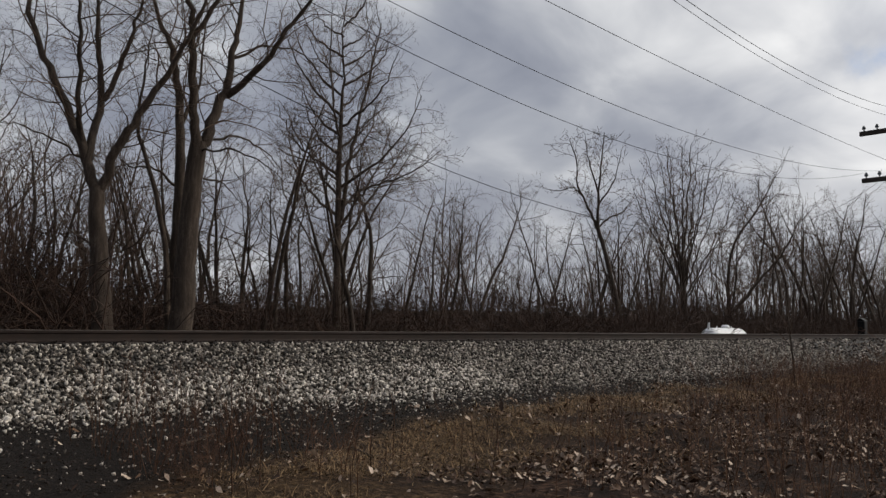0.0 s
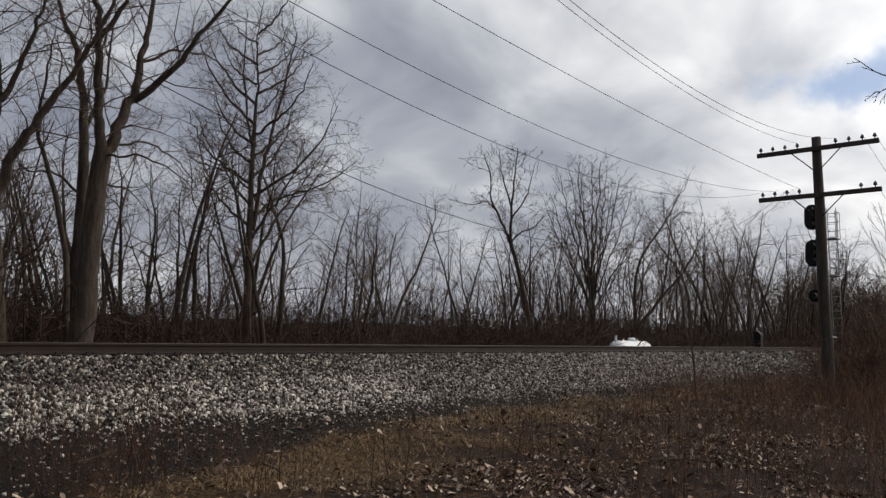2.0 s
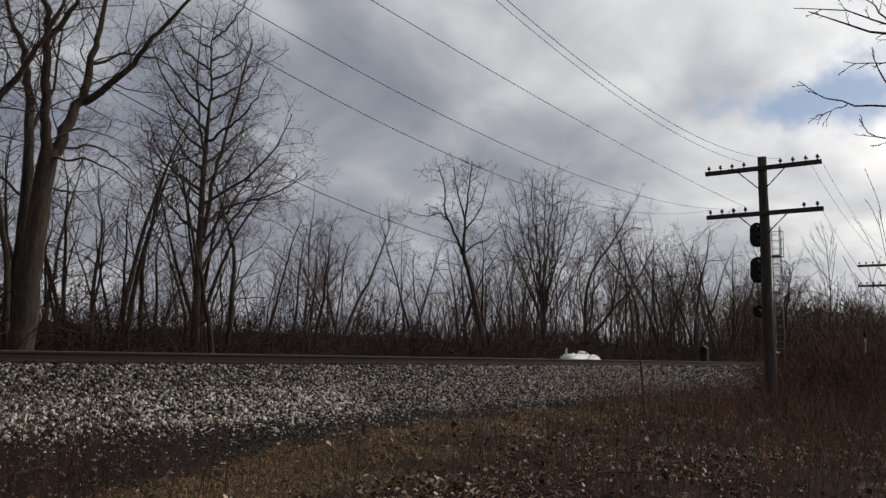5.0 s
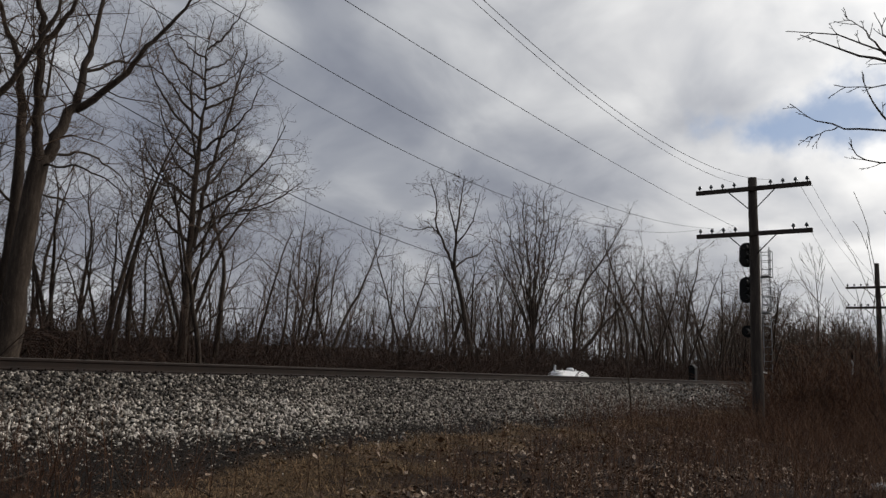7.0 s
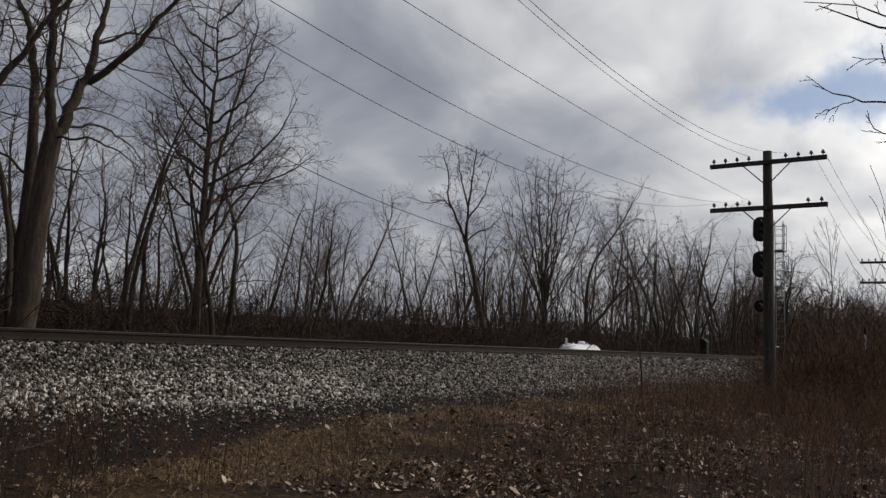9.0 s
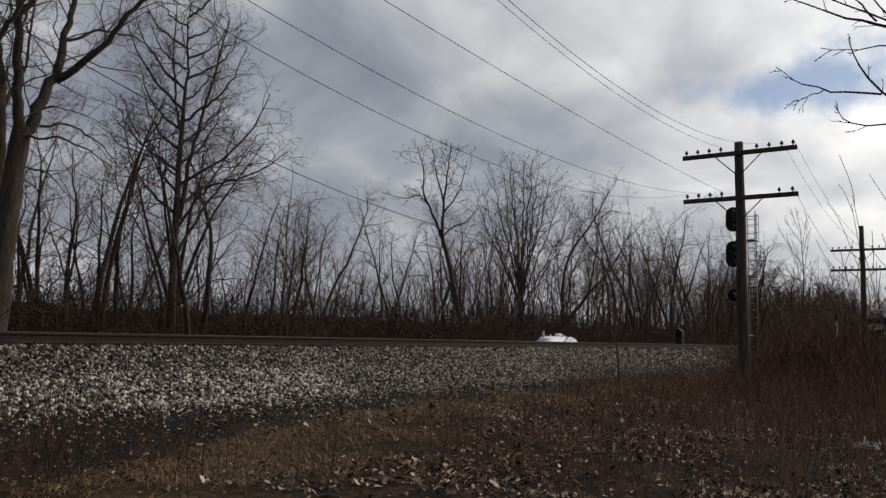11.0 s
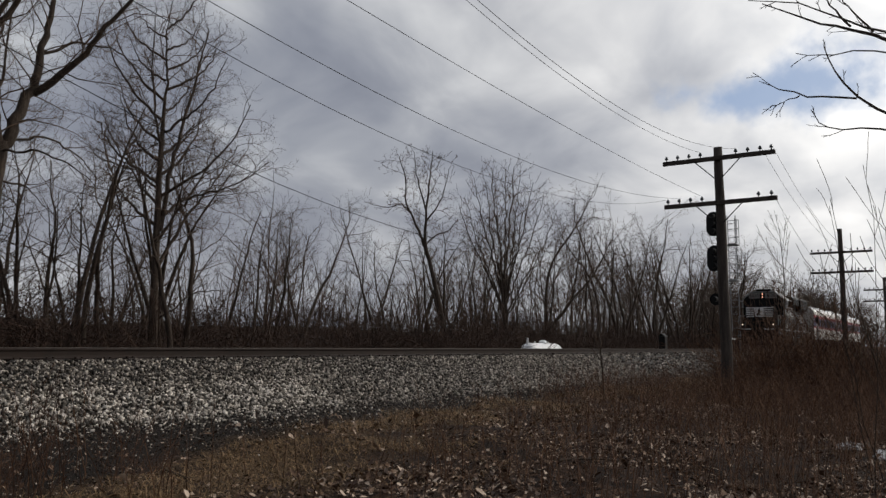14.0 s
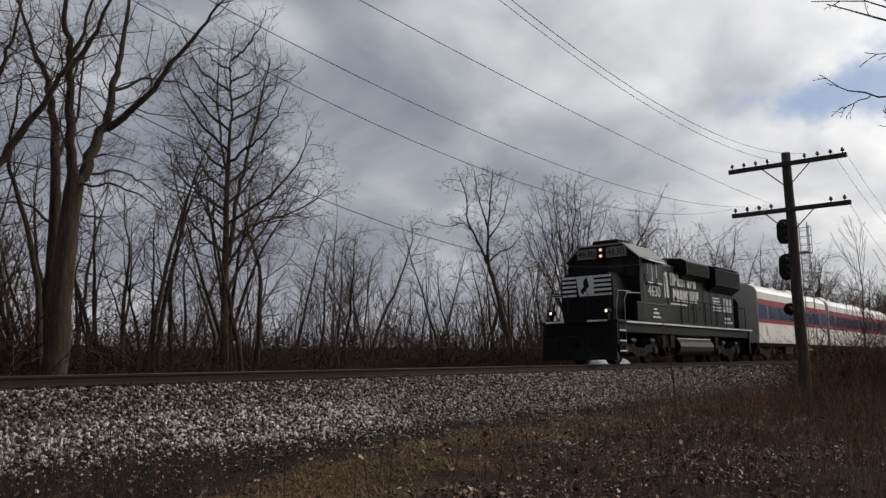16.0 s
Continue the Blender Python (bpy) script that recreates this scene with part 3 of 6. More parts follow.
    br = part("dynamic_brake_housing", Shape().prism([(-0.95, 3.55), (0.95, 3.55), (1.32, 3.75), (1.32, 4.28), (1.1, 4.42), (-1.1, 4.42), (-1.32, 4.28), (-1.32, 3.75)], 5.2, 7.9), M_BLACK, L)
    ra = part("radiator_housing", Shape().prism([(-0.95, 3.2), (0.95, 3.2), (1.36, 3.5), (1.36, 4.25), (1.05, 4.42), (-1.05, 4.42), (-1.36, 4.25), (-1.36, 3.5)], 8.6, 12.0), M_BLACK, L)
    for s in (-1, 1):
        gr = Shape()
        for k in range(9):
            gr.box(8.75, 11.85, s * 1.37 - 0.02, s * 1.37 + 0.02, 3.56 + 0.075 * k, 3.595 + 0.075 * k)
        part("grille", gr, M_SLATE, ra, "dark louvred grille")
        # pale strip that paints the light along the housing's top edge
        part("roof_edge", Shape().box(8.6, 12.0, s * 1.21 - 0.16, s * 1.21 + 0.16, 4.33, 4.36, Matrix.Translation((0, 0, 0))), M_GREY, ra, "pale grey strip for the sky-lit top edge")
        gr = Shape()
        for k in range(6):
            gr.box(5.35, 7.75, s * 1.33 - 0.02, s * 1.33 + 0.02, 3.80 + 0.075 * k, 3.835 + 0.075 * k)
        part("grille", gr, M_SLATE, br, "dark louvred grille")
    for x in (5.9, 7.2):
        part("fan", Shape().tube([(x, 0, 4.42), (x, 0, 4.52)], [0.58, 0.55], 20), M_UNDER, br)
    for x in (9.4, 11.0):
        part("fan", Shape().tube([(x, 0, 4.42), (x, 0, 4.52)], [0.62, 0.6], 20), M_UNDER, ra)
    rng = random.Random(5)
    for s in (-1, 1):
        for k in range(7):
            x = 4.3 + k * 0.92
            dr = part("hood_door", Shape().box(x, x + 0.86, s * 0.925 - 0.012, s * 0.925 + 0.012, 1.75, 3.3, bevel=0.006), M_BLACK, L)
            part("latch", Shape().box(x + 0.4, x + 0.46, s * 0.945 - 0.012, s * 0.945 + 0.012, 2.3, 2.42), M_UNDER, dr)
        # worn side emblem: leaning strokes, then two rows of letter-sized blocks; a striped one behind
        em = Shape()
        y0, y1 = s * 0.945 - 0.005, s * 0.945 + 0.005
        for k in range(5):
            xa = 2.35 + 0.34 * k
            em.prism([(xa, 3.50 + 0.06 * k), (xa + 0.20, 3.54 + 0.05 * k), (xa + 0.36, 2.62 + 0.12 * rng.uniform(0, 1)), (xa + 0.16, 2.56)], y0, y1, "y")
        em.box(2.3, 3.9, y0, y1, 3.58, 3.66)
        for row, (z, n, xs) in enumerate(((3.22, 8, 4.25), (2.58, 8, 4.5))):
            for k in range(n):
                xa = xs + 0.37 * k
                em.box(xa, xa + 0.10, y0, y1, z, z + 0.52)
                if rng.uniform(0, 1) < 0.8:
                    em.box(xa + 0.10, xa + 0.30, y0, y1, z + rng.choice((0.0, 0.2, 0.41)), z + rng.choice((0.46, 0.52)))
                else:
                    em.box(xa + 0.20, xa + 0.30, y0, y1, z, z + 0.52)
        part("side_emblem", em, M_FADED, L, "worn white emblem of plain strokes and blocks")
        em = Shape()
        for k in range(5):
            em.box(9.2, 10.4 - 0.08 * k, s * 0.945 - 0.005, s * 0.945 + 0.005, 2.35 + 0.14 * k, 2.43 + 0.14 * k)
        for k in range(3):
            em.box(10.6 + 0.42 * k, 10.9 + 0.42 * k, s * 0.945 - 0.005, s * 0.945 + 0.005, 2.36, 3.0)
        em.box(10.7, 11.8, s * 0.945 - 0.005, s * 0.945 + 0.005, 1.8, 1.9).box(10.7, 11.5, s * 0.945 - 0.005, s * 0.945 + 0.005, 1.98, 2.1)
        part("rear_emblem", em, M_FADED, L, "white striped emblem as plain bars")
        em = Shape().box(4.2, 6.0, s * 0.945 - 0.005, s * 0.945 + 0.005, 2.42, 2.48)
        part("side_bar", em, M_WHITE, L)
    # railings
    for s in (-1, 1):
        rl = Shape()
        xs = [2.6 + 1.35 * k for k in range(8)]
        for x in xs:
            rl.tube([(x, s * 1.48, 1.56), (x, s * 1.48, 2.55)], 0.018, 5)
        rl.tube([(xs[0], s * 1.48, 2.55), (xs[-1], s * 1.48, 2.55)], 0.02, 5)
        part("handrail", rl, M_UNDER, L)
        fr = Shape().tube([(x0 + 0.08, s * 1.48, 0.7), (x0 + 0.08, s * 1.48, 2.0), (x0 + 0.3, s * 1.45, 2.6), (-0.4, s * 1.3, 2.65)], 0.02, 5)
        fr.tube([(x0 + 0.7, s * 1.5, 0.7), (x0 + 0.7, s * 1.5, 2.3), (x0 + 0.9, s * 1.5, 2.55), (0.0, s * 1.48, 2.6)], 0.02, 5)
        part("end_rail", Shape().tube([(x0, s * 0.4, 1.56), (x0, s * 0.4, 2.5), (x0, s * 1.25, 2.5), (x0, s * 1.25, 1.56)], 0.016, 5), M_BLACK, L)
        part("front_handrail", fr, M_GREY, L, "pale steel handrail")
        part("mirror", Shape().box(0.15, 0.2, s * 1.62 - 0.12, s * 1.62 + 0.05, 3.3, 3.7, bevel=0.01), M_GREY, L)
    # below
    tank = [(1.05 + 0.36 * math.cos(radians(a)), 0.66 + 0.36 * math.sin(radians(a))) for a in (-90, -60, -30, 0, 30, 60, 85)]
    part("fuel_tank", Shape().prism(tank + [(-y, z) for y, z in tank[::-1]], 3.9, 7.7), M_TANKGREY, L, "dull grey rounded fuel tank", smooth=False)
    part("tank_end", Shape().prism([(y * 0.99, z) for y, z in tank] + [(-y * 0.99, z) for y, z in tank[::-1]], 3.86, 3.9), M_UNDER, L)
    for s in (-1, 1):
        # pale strip that paints the highlight on the rounded tank
        part("tank_stripe", Shape().box(3.9, 7.7, s * 1.26 - 0.01, s * 1.26 + 0.01, 0.97, 1.01), M_FADED, L, "pale strip painted as the fuel tank's highlight")
        part("air_reservoir", Shape().tube([(4.2, s * 1.2, 1.22), (4.3, s * 1.2, 1.22), (7.7, s * 1.2, 1.22), (7.8, s * 1.2, 1.22)], [0.06, 0.13, 0.13, 0.06], 12), M_GREY, L, smooth=True)
    make_truck(L, 0.6)
    make_truck(L, 10.3)
    for x in (2.3, 3.1, 8.2):
        part("brake_gear", Shape().box(x, x + 0.4, -1.3, 1.3, 0.6, 1.1, bevel=0.03), M_UNDER, L)
    part("horn", Shape().tube([(2.0, 0.3, 4.62), (1.5, 0.3, 4.66), (1.42, 0.3, 4.66)], [0.03, 0.05, 0.09], 8).tube([(2.0, 0.45, 4.62), (1.6, 0.45, 4.66), (1.52, 0.45, 4.66)], [0.03, 0.05, 0.09], 8), M_UNDER, L)
    part("rear_pilot", Shape().box(x1 - 0.2, x1, -1.4, 1.4, 0.4, 1.5, bevel=0.02), M_BLACK, L)
    part("rear_coupler", Shape().box(x1, x1 + 0.75, -0.12, 0.12, 0.74, 0.97, bevel=0.03), M_UNDER, L)
    return L


def make_coach(length, label, seed):
    C = thing("passenger_coach", label, "railway coach", group="coaches of the train")
    prof = [(-1.50, 0.93), (1.50, 0.93), (1.53, 1.2), (1.53, 3.5), (1.42, 3.72), (1.1, 3.92), (0.6, 4.03), (0, 4.06), (-0.6, 4.03), (-1.1, 3.92), (-1.42, 3.72), (-1.53, 3.5), (-1.53, 1.2)]
    part("body", Shape().prism(prof, 0.0, length), M_CREAM, C)
    part("roof", Shape().prism([(y * 1.008, z + 0.006) for y, z in prof[3:12]], 0.05, length - 0.05), M_SILVER, C, "silvery metal roof", smooth=False)
    for end, x in ((-1, 0.0), (1, length)):
        e = part("end_wall", Shape().prism([(y * 0.985, z * 0.99 + 0.02) for y, z in prof], x - 0.03 if end < 0 else x + 0.003, x - 0.003 if end < 0 else x + 0.03), M_END, C, "grey painted coach end")
        part("gangway", Shape().prism([(-0.55, 1.0), (0.55, 1.0), (0.55, 3.0), (0.4, 3.2), (-0.4, 3.2), (-0.55, 3.0)], x - 0.38 if end < 0 else x + 0.03, x - 0.03 if end < 0 else x + 0.38), M_UNDER, e, "black rubber gangway")
    for s in (-1, 1):
        y0 = s * 1.533

        def band(name, z0, z1, mat, lab, a=0.02, b=length - 0.02, k=0.005):
            return part(name, Shape().box(a, b, y0 - k, y0 + k, z0, z1), mat, C, lab)
        band("red_stripe", 1.95, 2.14, M_RED, "red stripe below the windows")
        bl = band("window_band", 2.14, 2.88, M_BLUE, "dark blue window band")
        band("red_stripe", 2.88, 3.16, M_RED, "red stripe above the windows")
        x = 2.0
        k = 0
        while x < length - 2.4:
            w = part("window", Shape().box(x, x + 1.35, y0 - 0.012, y0 + 0.012, 2.24, 2.80, bevel=0.006), M_WINDOW, bl, "dark tinted window")
            x += 1.78
            k += 1
        for x in (1.55, length - 1.75):
            part("window_post", Shape().box(x, x + 0.13, y0 - 0.014, y0 + 0.014, 2.2, 2.84), M_GREY, bl, "pale window post")
        for x in (0.5, length - 1.35):
            dr = part("vestibule_door", Shape().box(x, x + 0.85, y0 - 0.010, y0 + 0.010, 1.0, 1.93, bevel=0.004), M_CREAM, C)
            part("door_handle", Shape().box(x + 0.7, x + 0.74, y0 - 0.03, y0 + 0.03, 1.3, 1.8), M_GALV, dr, "steel grab handle")
    rng = random.Random(seed)
    x = 2.5
    while x < length - 2.5:
        part("roof_vent", Shape().box(x, x + rng.uniform(0.5, 1.4), -0.5, 0.5, 4.02, 4.14 + rng.uniform(0, 0.12), bevel=0.03), M_SILVER, C)
        x += rng.uniform(2.2, 4.2)
    part("underframe", Shape().box(0.3, length - 0.3, -1.3, 1.3, 0.78, 0.94), M_UNDER, C)
    for x in (length * 0.38, length * 0.52):
        part("equipment_case", Shape().box(x, x + 1.5, -1.3, 1.3, 0.35, 0.8, bevel=0.03), M_UNDER, C)
    make_truck(C, 2.4, 2.4)
    make_truck(C, length - 2.4, 2.4)
    return C


loco = make_loco()
coach_a = make_coach(14.2, "white passenger coach with blue window band and red stripes", 1)
coach_b = make_coach(20.6, "longer white passenger coach at the train's end", 2)


# ---- signal mast, tank, boxes ----
def make_signal():
    S = thing("railway_signal", "tall steel signal mast with three dark heads, ladder and caged platforms", "signal", pose(42.4, 10.45, 0.85))
    part("mast", Shape().tube([(0, 0, -0.3), (0, 0, 7.5)], [0.085, 0.075], 10), M_GALV, S, smooth=True)
    part("foundation", Shape().box(-0.4, 0.4, -0.4, 0.4, -0.4, 0.45, bevel=0.03), M_GREY, S, "pale concrete foundation")
    part("base_casting", Shape().tube([(0, 0, 0.4), (0, 0, 0.6), (0, 0, 1.1), (0, 0, 1.2)], [0.24, 0.18, 0.14, 0.1], 10), M_GALV, S)
    for z, ry, rz in ((6.95, 0.36, 0.62), (5.2, 0.38, 0.66), (3.15, 0.30, 0.30)):
        pr = [(ry * math.cos(a) * (1 if abs(math.cos(a)) < 2 else 1), max(-rz + ry * 0, min(rz, (rz - ry) * (1 if math.sin(a) > 0 else -1) * (1 if rz > ry else 0) + ry * math.sin(a))) + z) for a in [2 * math.pi * k / 24 for k in range(24)]]
        h = part("signal_head", Shape().prism([(y + 0.33, q) for y, q in pr], -1.02, -0.97), M_SIGNAL, S, "black oval signal backing plate")
        for k in range(3 if rz > 0.5 else 1):
            zz = z + ((k - 1) * 0.36 if rz > 0.5 else 0)
            part("hood", Shape().tube([(-1.02, 0.33, zz), (-1.36, 0.33, zz - 0.02)], [0.14, 0.13], 12), M_SIGNAL, h, "black lamp hood")
        part("housing", Shape().box(-0.97, -0.72, 0.33 - ry * 0.6, 0.33 + ry * 0.6, z - rz * 0.75, z + rz * 0.75, bevel=0.04), M_SIGNAL, h)
        part("bracket", Shape().tube([(0, 0, z), (-0.85, 0.33, z)], 0.04, 6), M_GALV, h)
    # ladder and cages
    lad = Shape()
    for y in (-0.2, 0.2):
        lad.tube([(1.15, y - 0.1, 1.2), (0.85, y - 0.1, 7.6)], 0.022, 5)
    part("ladder", lad, M_GALV, S)
    for k in range(17):
        part("rung", Shape().tube([(1.15 - 0.3 * k / 17, -0.3, 1.4 + 0.36 * k), (1.15 - 0.3 * k / 17, 0.1, 1.4 + 0.36 * k)], 0.014, 4), M_GALV, S)
    for z in (6.0, 4.15):
        pl = part("platform", Shape().box(0.1, 1.0, -0.45, 0.35, z, z + 0.05), M_GALV, S, "steel grating platform")
        for x in (0.12, 0.55, 0.98):
            for y in (-0.43, 0.33):
                part("cage_post", Shape().tube([(x, y, z), (x, y, z + 1.35)], 0.019, 4), M_GALV, pl, "thin steel safety post")
        for hh in (0.45, 0.9, 1.35):
            part("cage_rail", Shape().tube([(0.12, -0.43, z + hh), (0.98, -0.43, z + hh), (0.98, 0.33, z + hh), (0.12, 0.33, z + hh)], 0.019, 4), M_GALV, pl, "thin steel safety rail")
    part("foot_frame", Shape().box(-1.0, 1.1, -0.04, 0.04, 1.18, 1.24).box(1.0, 1.1, -0.05, 0.05, 0.1, 1.2).box(-1.0, -0.96, -0.04, 0.04, 1.2, 1.5), M_WHITE, S, "white steel frame at the foot")
    part("case", Shape().box(0.75, 1.3, -0.3, 0.3, 0.2, 1.15, bevel=0.03), M_UNDER, S)


make_signal()


def make_tank():
    T = thing("propane_tank", "white horizontal propane tank with a dome lid, behind the track", "tank", pose(38.5, 19.0, 0.58, 0, 0, 4))
    r, zc, hl = 0.50, 0.70, 2.1
    pts, rad = [], []
    for k in range(7):
        a = math.pi / 2 * k / 6
        pts.append((-hl - 0.0 + 0.45 - 0.45 * math.cos(a) - 0.0, 0, zc)), rad.append(max(0.01, r * math.sin(a)))
    for k in range(7):
        a = math.pi / 2 * (6 - k) / 6
        pts.append((hl - 0.45 + 0.45 * math.cos(a), 0, zc)), rad.append(max(0.01, r * math.sin(a)))
    part("shell", Shape().tube(pts, rad, 28), M_TANK, T, smooth=True)
    part("dome", Shape().tube([(0.15, 0, zc + r - 0.04), (0.15, 0, zc + r + 0.1), (0.15, 0, zc + r + 0.15)], [0.2, 0.2, 0.12], 18), M_TANK, T, smooth=True)
    part("vent_pipe", Shape().tube([(-1.85, 0, zc + 0.3), (-1.85, 0, zc + r + 0.24)], 0.06, 10), M_TANK, T)
    for x in (-1.2, 1.2):
        part("saddle", Shape().box(x - 0.12, x + 0.12, -0.45, 0.45, 0.0, 0.5, bevel=0.02), M_GREY, T, "concrete saddle")
    for x in (-0.9, 0.9):
        part("lifting_lug", Shape().box(x - 0.06, x + 0.06, -0.01, 0.01, zc + r - 0.02, zc + r + 0.08), M_TANK, T)


make_tank()


def make_relay_box():
    B = thing("relay_case", "dark steel trackside relay case on a stand", "relay case", pose(53.9, 17.6, 0.62))
    part("case", Shape().box(-0.26, 0.26, -0.2, 0.2, 0.65, 1.7, bevel=0.03), M_SIGNAL, B)
    part("lid", Shape().prism([(-0.26, 1.70), (0.26, 1.70), (0, 1.9)], -0.32, 0.32), M_SIGNAL, B)
    part("door", Shape().box(-0.22, 0.22, -0.222, -0.2, 0.7, 1.62, bevel=0.006), M_SIGNAL, B)
    for x in (-0.2, 0.2):
        part("leg", Shape().box(x - 0.04, x + 0.04, -0.15, 0.15, -0.1, 0.66), M_SIGNAL, B)
    part("marker", Shape().box(0.62, 0.72, -0.04, 0.04, -0.2, 1.25), M_GREY, B, "pale marker post")


make_relay_box()


def make_marker():
    P = thing("marker_post", "thin trackside post with dark top and white band", "post", pose(73.7, 11.0, 0.7))
    part("post", Shape().tube([(0, 0, -0.3), (0, 0, 3.2)], 0.07, 8), M_POLE, P)
    part("band", Shape().tube([(0, 0, 1.7), (0, 0, 2.9)], 0.085, 8), M_WHITE, P, "white painted band")
    part("cap", Shape().box(-0.12, 0.12, -0.12, 0.12, 3.0, 3.5, bevel=0.03), M_SIGNAL, P)


make_marker()

# ---- trees ----
# how a kind of tree branches, by order: spacing of shoots, their share of the parent's length, the least radius
OLD = dict(steps=(7, 6, 5, 3, 2), space=(0.5, 0.30, 0.17, 0.115), share=(0.29, 0.53), least=0.0025, up=0.045, bend=0.24, wob=0.2, angle=(34, 70), longest=1.9)
YOUNG = dict(steps=(7, 6, 4, 2, 2), space=(0.5, 0.34, 0.18, 0.16), share=(0.30, 0.56), least=0.006, up=0.045, bend=0.24, wob=0.2, angle=(32, 70), longest=3.4)
DISTANT = dict(steps=(7, 4, 2, 1, 1), space=(0.6, 0.52, 0.36, 0.3), share=(0.28, 0.5), least=0.0085, up=0.06, bend=0.08, wob=0.11, angle=(30, 64), longest=2.3)


def shoots(rng, out, pts, rad, length, depth, last, habit, start=0.2):
    """Side shoots along a branch, turned round it by the golden angle."""
    n = max(2, int(length * (1 - start) / habit["space"][min(depth, 3)]))
    turn = rng.uniform(0, 6.28)
    k = len(pts)
    for c in range(n):
        f = start + (1 - start) * (c + rng.uniform(0.1, 0.9)) / n
        x = f * (k - 1)
        i = min(int(x), k - 2)
        q = pts[i] + (pts[i + 1] - pts[i]) * (x - i)
        d = pts[i + 1] - pts[i]
        d /= np.linalg.norm(d) + 1e-9
        u = np.cross(d, (0.3, 0.9, 0.2))
        u /= np.linalg.norm(u) + 1e-9
        w = np.cross(d, u)
        turn += 2.4 + rng.normal(0, 0.4)
        a = radians(rng.uniform(*habit["angle"]))
        side = u * math.cos(turn) + w * math.sin(turn)
        size = min(length * rng.uniform(*habit["share"]) * (1.2 - 0.55 * f), habit["longest"])
        r = min(rad[i] * 0.62, max(habit["least"], 0.0095 * size ** 1.2))
        twig(rng, out, q, d * math.cos(a) + side * math.sin(a), size, max(r, habit["least"]), depth + 1, last, habit)


def twig(rng, out, p, d, length, r, depth, last, habit, start=0.18, steps=None):
    """One crooked, upward-curving branch and its side shoots."""
    n = steps or habit["steps"][min(depth, 4)]
    d = np.array(d, float)
    d /= np.linalg.norm(d)
    bend = rng.normal(0, habit["bend"], 3) / n * 2
    bend[2] += habit["up"] * 4 / n
    crook, tip = habit["wob"], 0.3
    if depth == 0:
        bend, crook, tip = bend * 0.2 + np.array([0, 0, 0.05]), crook * 0.55, 0.1
    pts = [np.array(p, float)]
    for i in range(n):
        d = d + bend + rng.normal(0, crook, 3)
        d /= np.linalg.norm(d)
        pts.append(pts[-1] + d * length / n)
    pts = np.array(pts)
    rad = np.maximum(r * np.linspace(1, tip, n + 1), habit["least"] * 0.8)
    out.setdefault(depth, []).append((pts, rad))
    if depth < last:
        shoots(rng, out, pts, rad, length, depth, last, habit, start)


def limb_path(rng, ctrl, n, wob):
    """A smooth crooked line through a few joints."""
    ctrl = np.array(ctrl, float)
    t = np.linspace(0, len(ctrl) - 1, n)
    pts = np.stack([np.interp(t, np.arange(len(ctrl)), ctrl[:, c]) for c in range(3)], 1)
    for i in range(2):
        pts[1:-1] = (pts[:-2] + 2 * pts[1:-1] + pts[2:]) / 4
    pts[1:-1] += rng.normal(0, wob, (n - 2, 3))
    return pts


def old_tree(seed, heading, stems, limbs, habit, last=4, wob=0.03, bare=0.14):
    """A tree from its trunk and main limbs. stems: (joints, foot radius, top radius); limbs: (joints, radius);
    joints are (to the right, away, up) in metres from the foot, as seen when looking along heading."""
    rng = np.random.default_rng(seed)
    a = radians(heading)
    axes = np.array([(math.sin(a), -math.cos(a), 0), (math.cos(a), math.sin(a), 0), (0, 0, 1)])
    out = {0: [], 1: []}
    for ctrl, r0, r1 in stems:
        pts = limb_path(rng, np.array(ctrl, float) @ axes, 12, wob * 0.6)
        rad = np.linspace(r0, r1, 12) * (1 + 0.45 * np.exp(-np.linspace(0, 12, 12))) * (1 + rng.normal(0, 0.02, 12))
        out[0].append((pts, rad))
    for ctrl, r in limbs:
        pts = limb_path(rng, np.array(ctrl, float) @ axes, 4 * len(ctrl), wob)
        length = float(np.linalg.norm(np.diff(pts, axis=0), axis=1).sum())
        rad = np.maximum(r * np.linspace(1, 0.2, len(pts)), habit["least"])
        out[1].append((pts, rad))
        shoots(rng, out, pts, rad, length, 1, last, habit, bare)
    return out


def tree_meshes(out, name, sides=(12, 8, 4, 3, 3, 3), wood_to=1, bark=None, crown=None):
    """The trunk mesh (trunk and limbs) and the crown mesh (branches and twigs)."""
    made = []
    for lo, hi, mat in ((0, wood_to, bark or M_BARK), (wood_to + 1, 9, crown or M_TWIG)):
        vs, fs, base = [], [], 0
        for depth, lines in out.items():
            if lo <= depth <= hi:
                v, f = strand_arrays(lines, sides[min(depth, 5)])
                vs.append(v), fs.append(f + base)
                base += len(v)
        me = raw_mesh(name, np.concatenate(vs), np.concatenate(fs), mat)
        me.polygons.foreach_set("use_smooth", [True] * len(me.polygons))
        made.append(me)
    return made


def put_tree(name, meshes, label, m, category="tree", group=""):
    t = thing(name, label, category, m, group)
    part("trunk", meshes[0], None, t)
    part("crown", meshes[1], None, t)
    return t


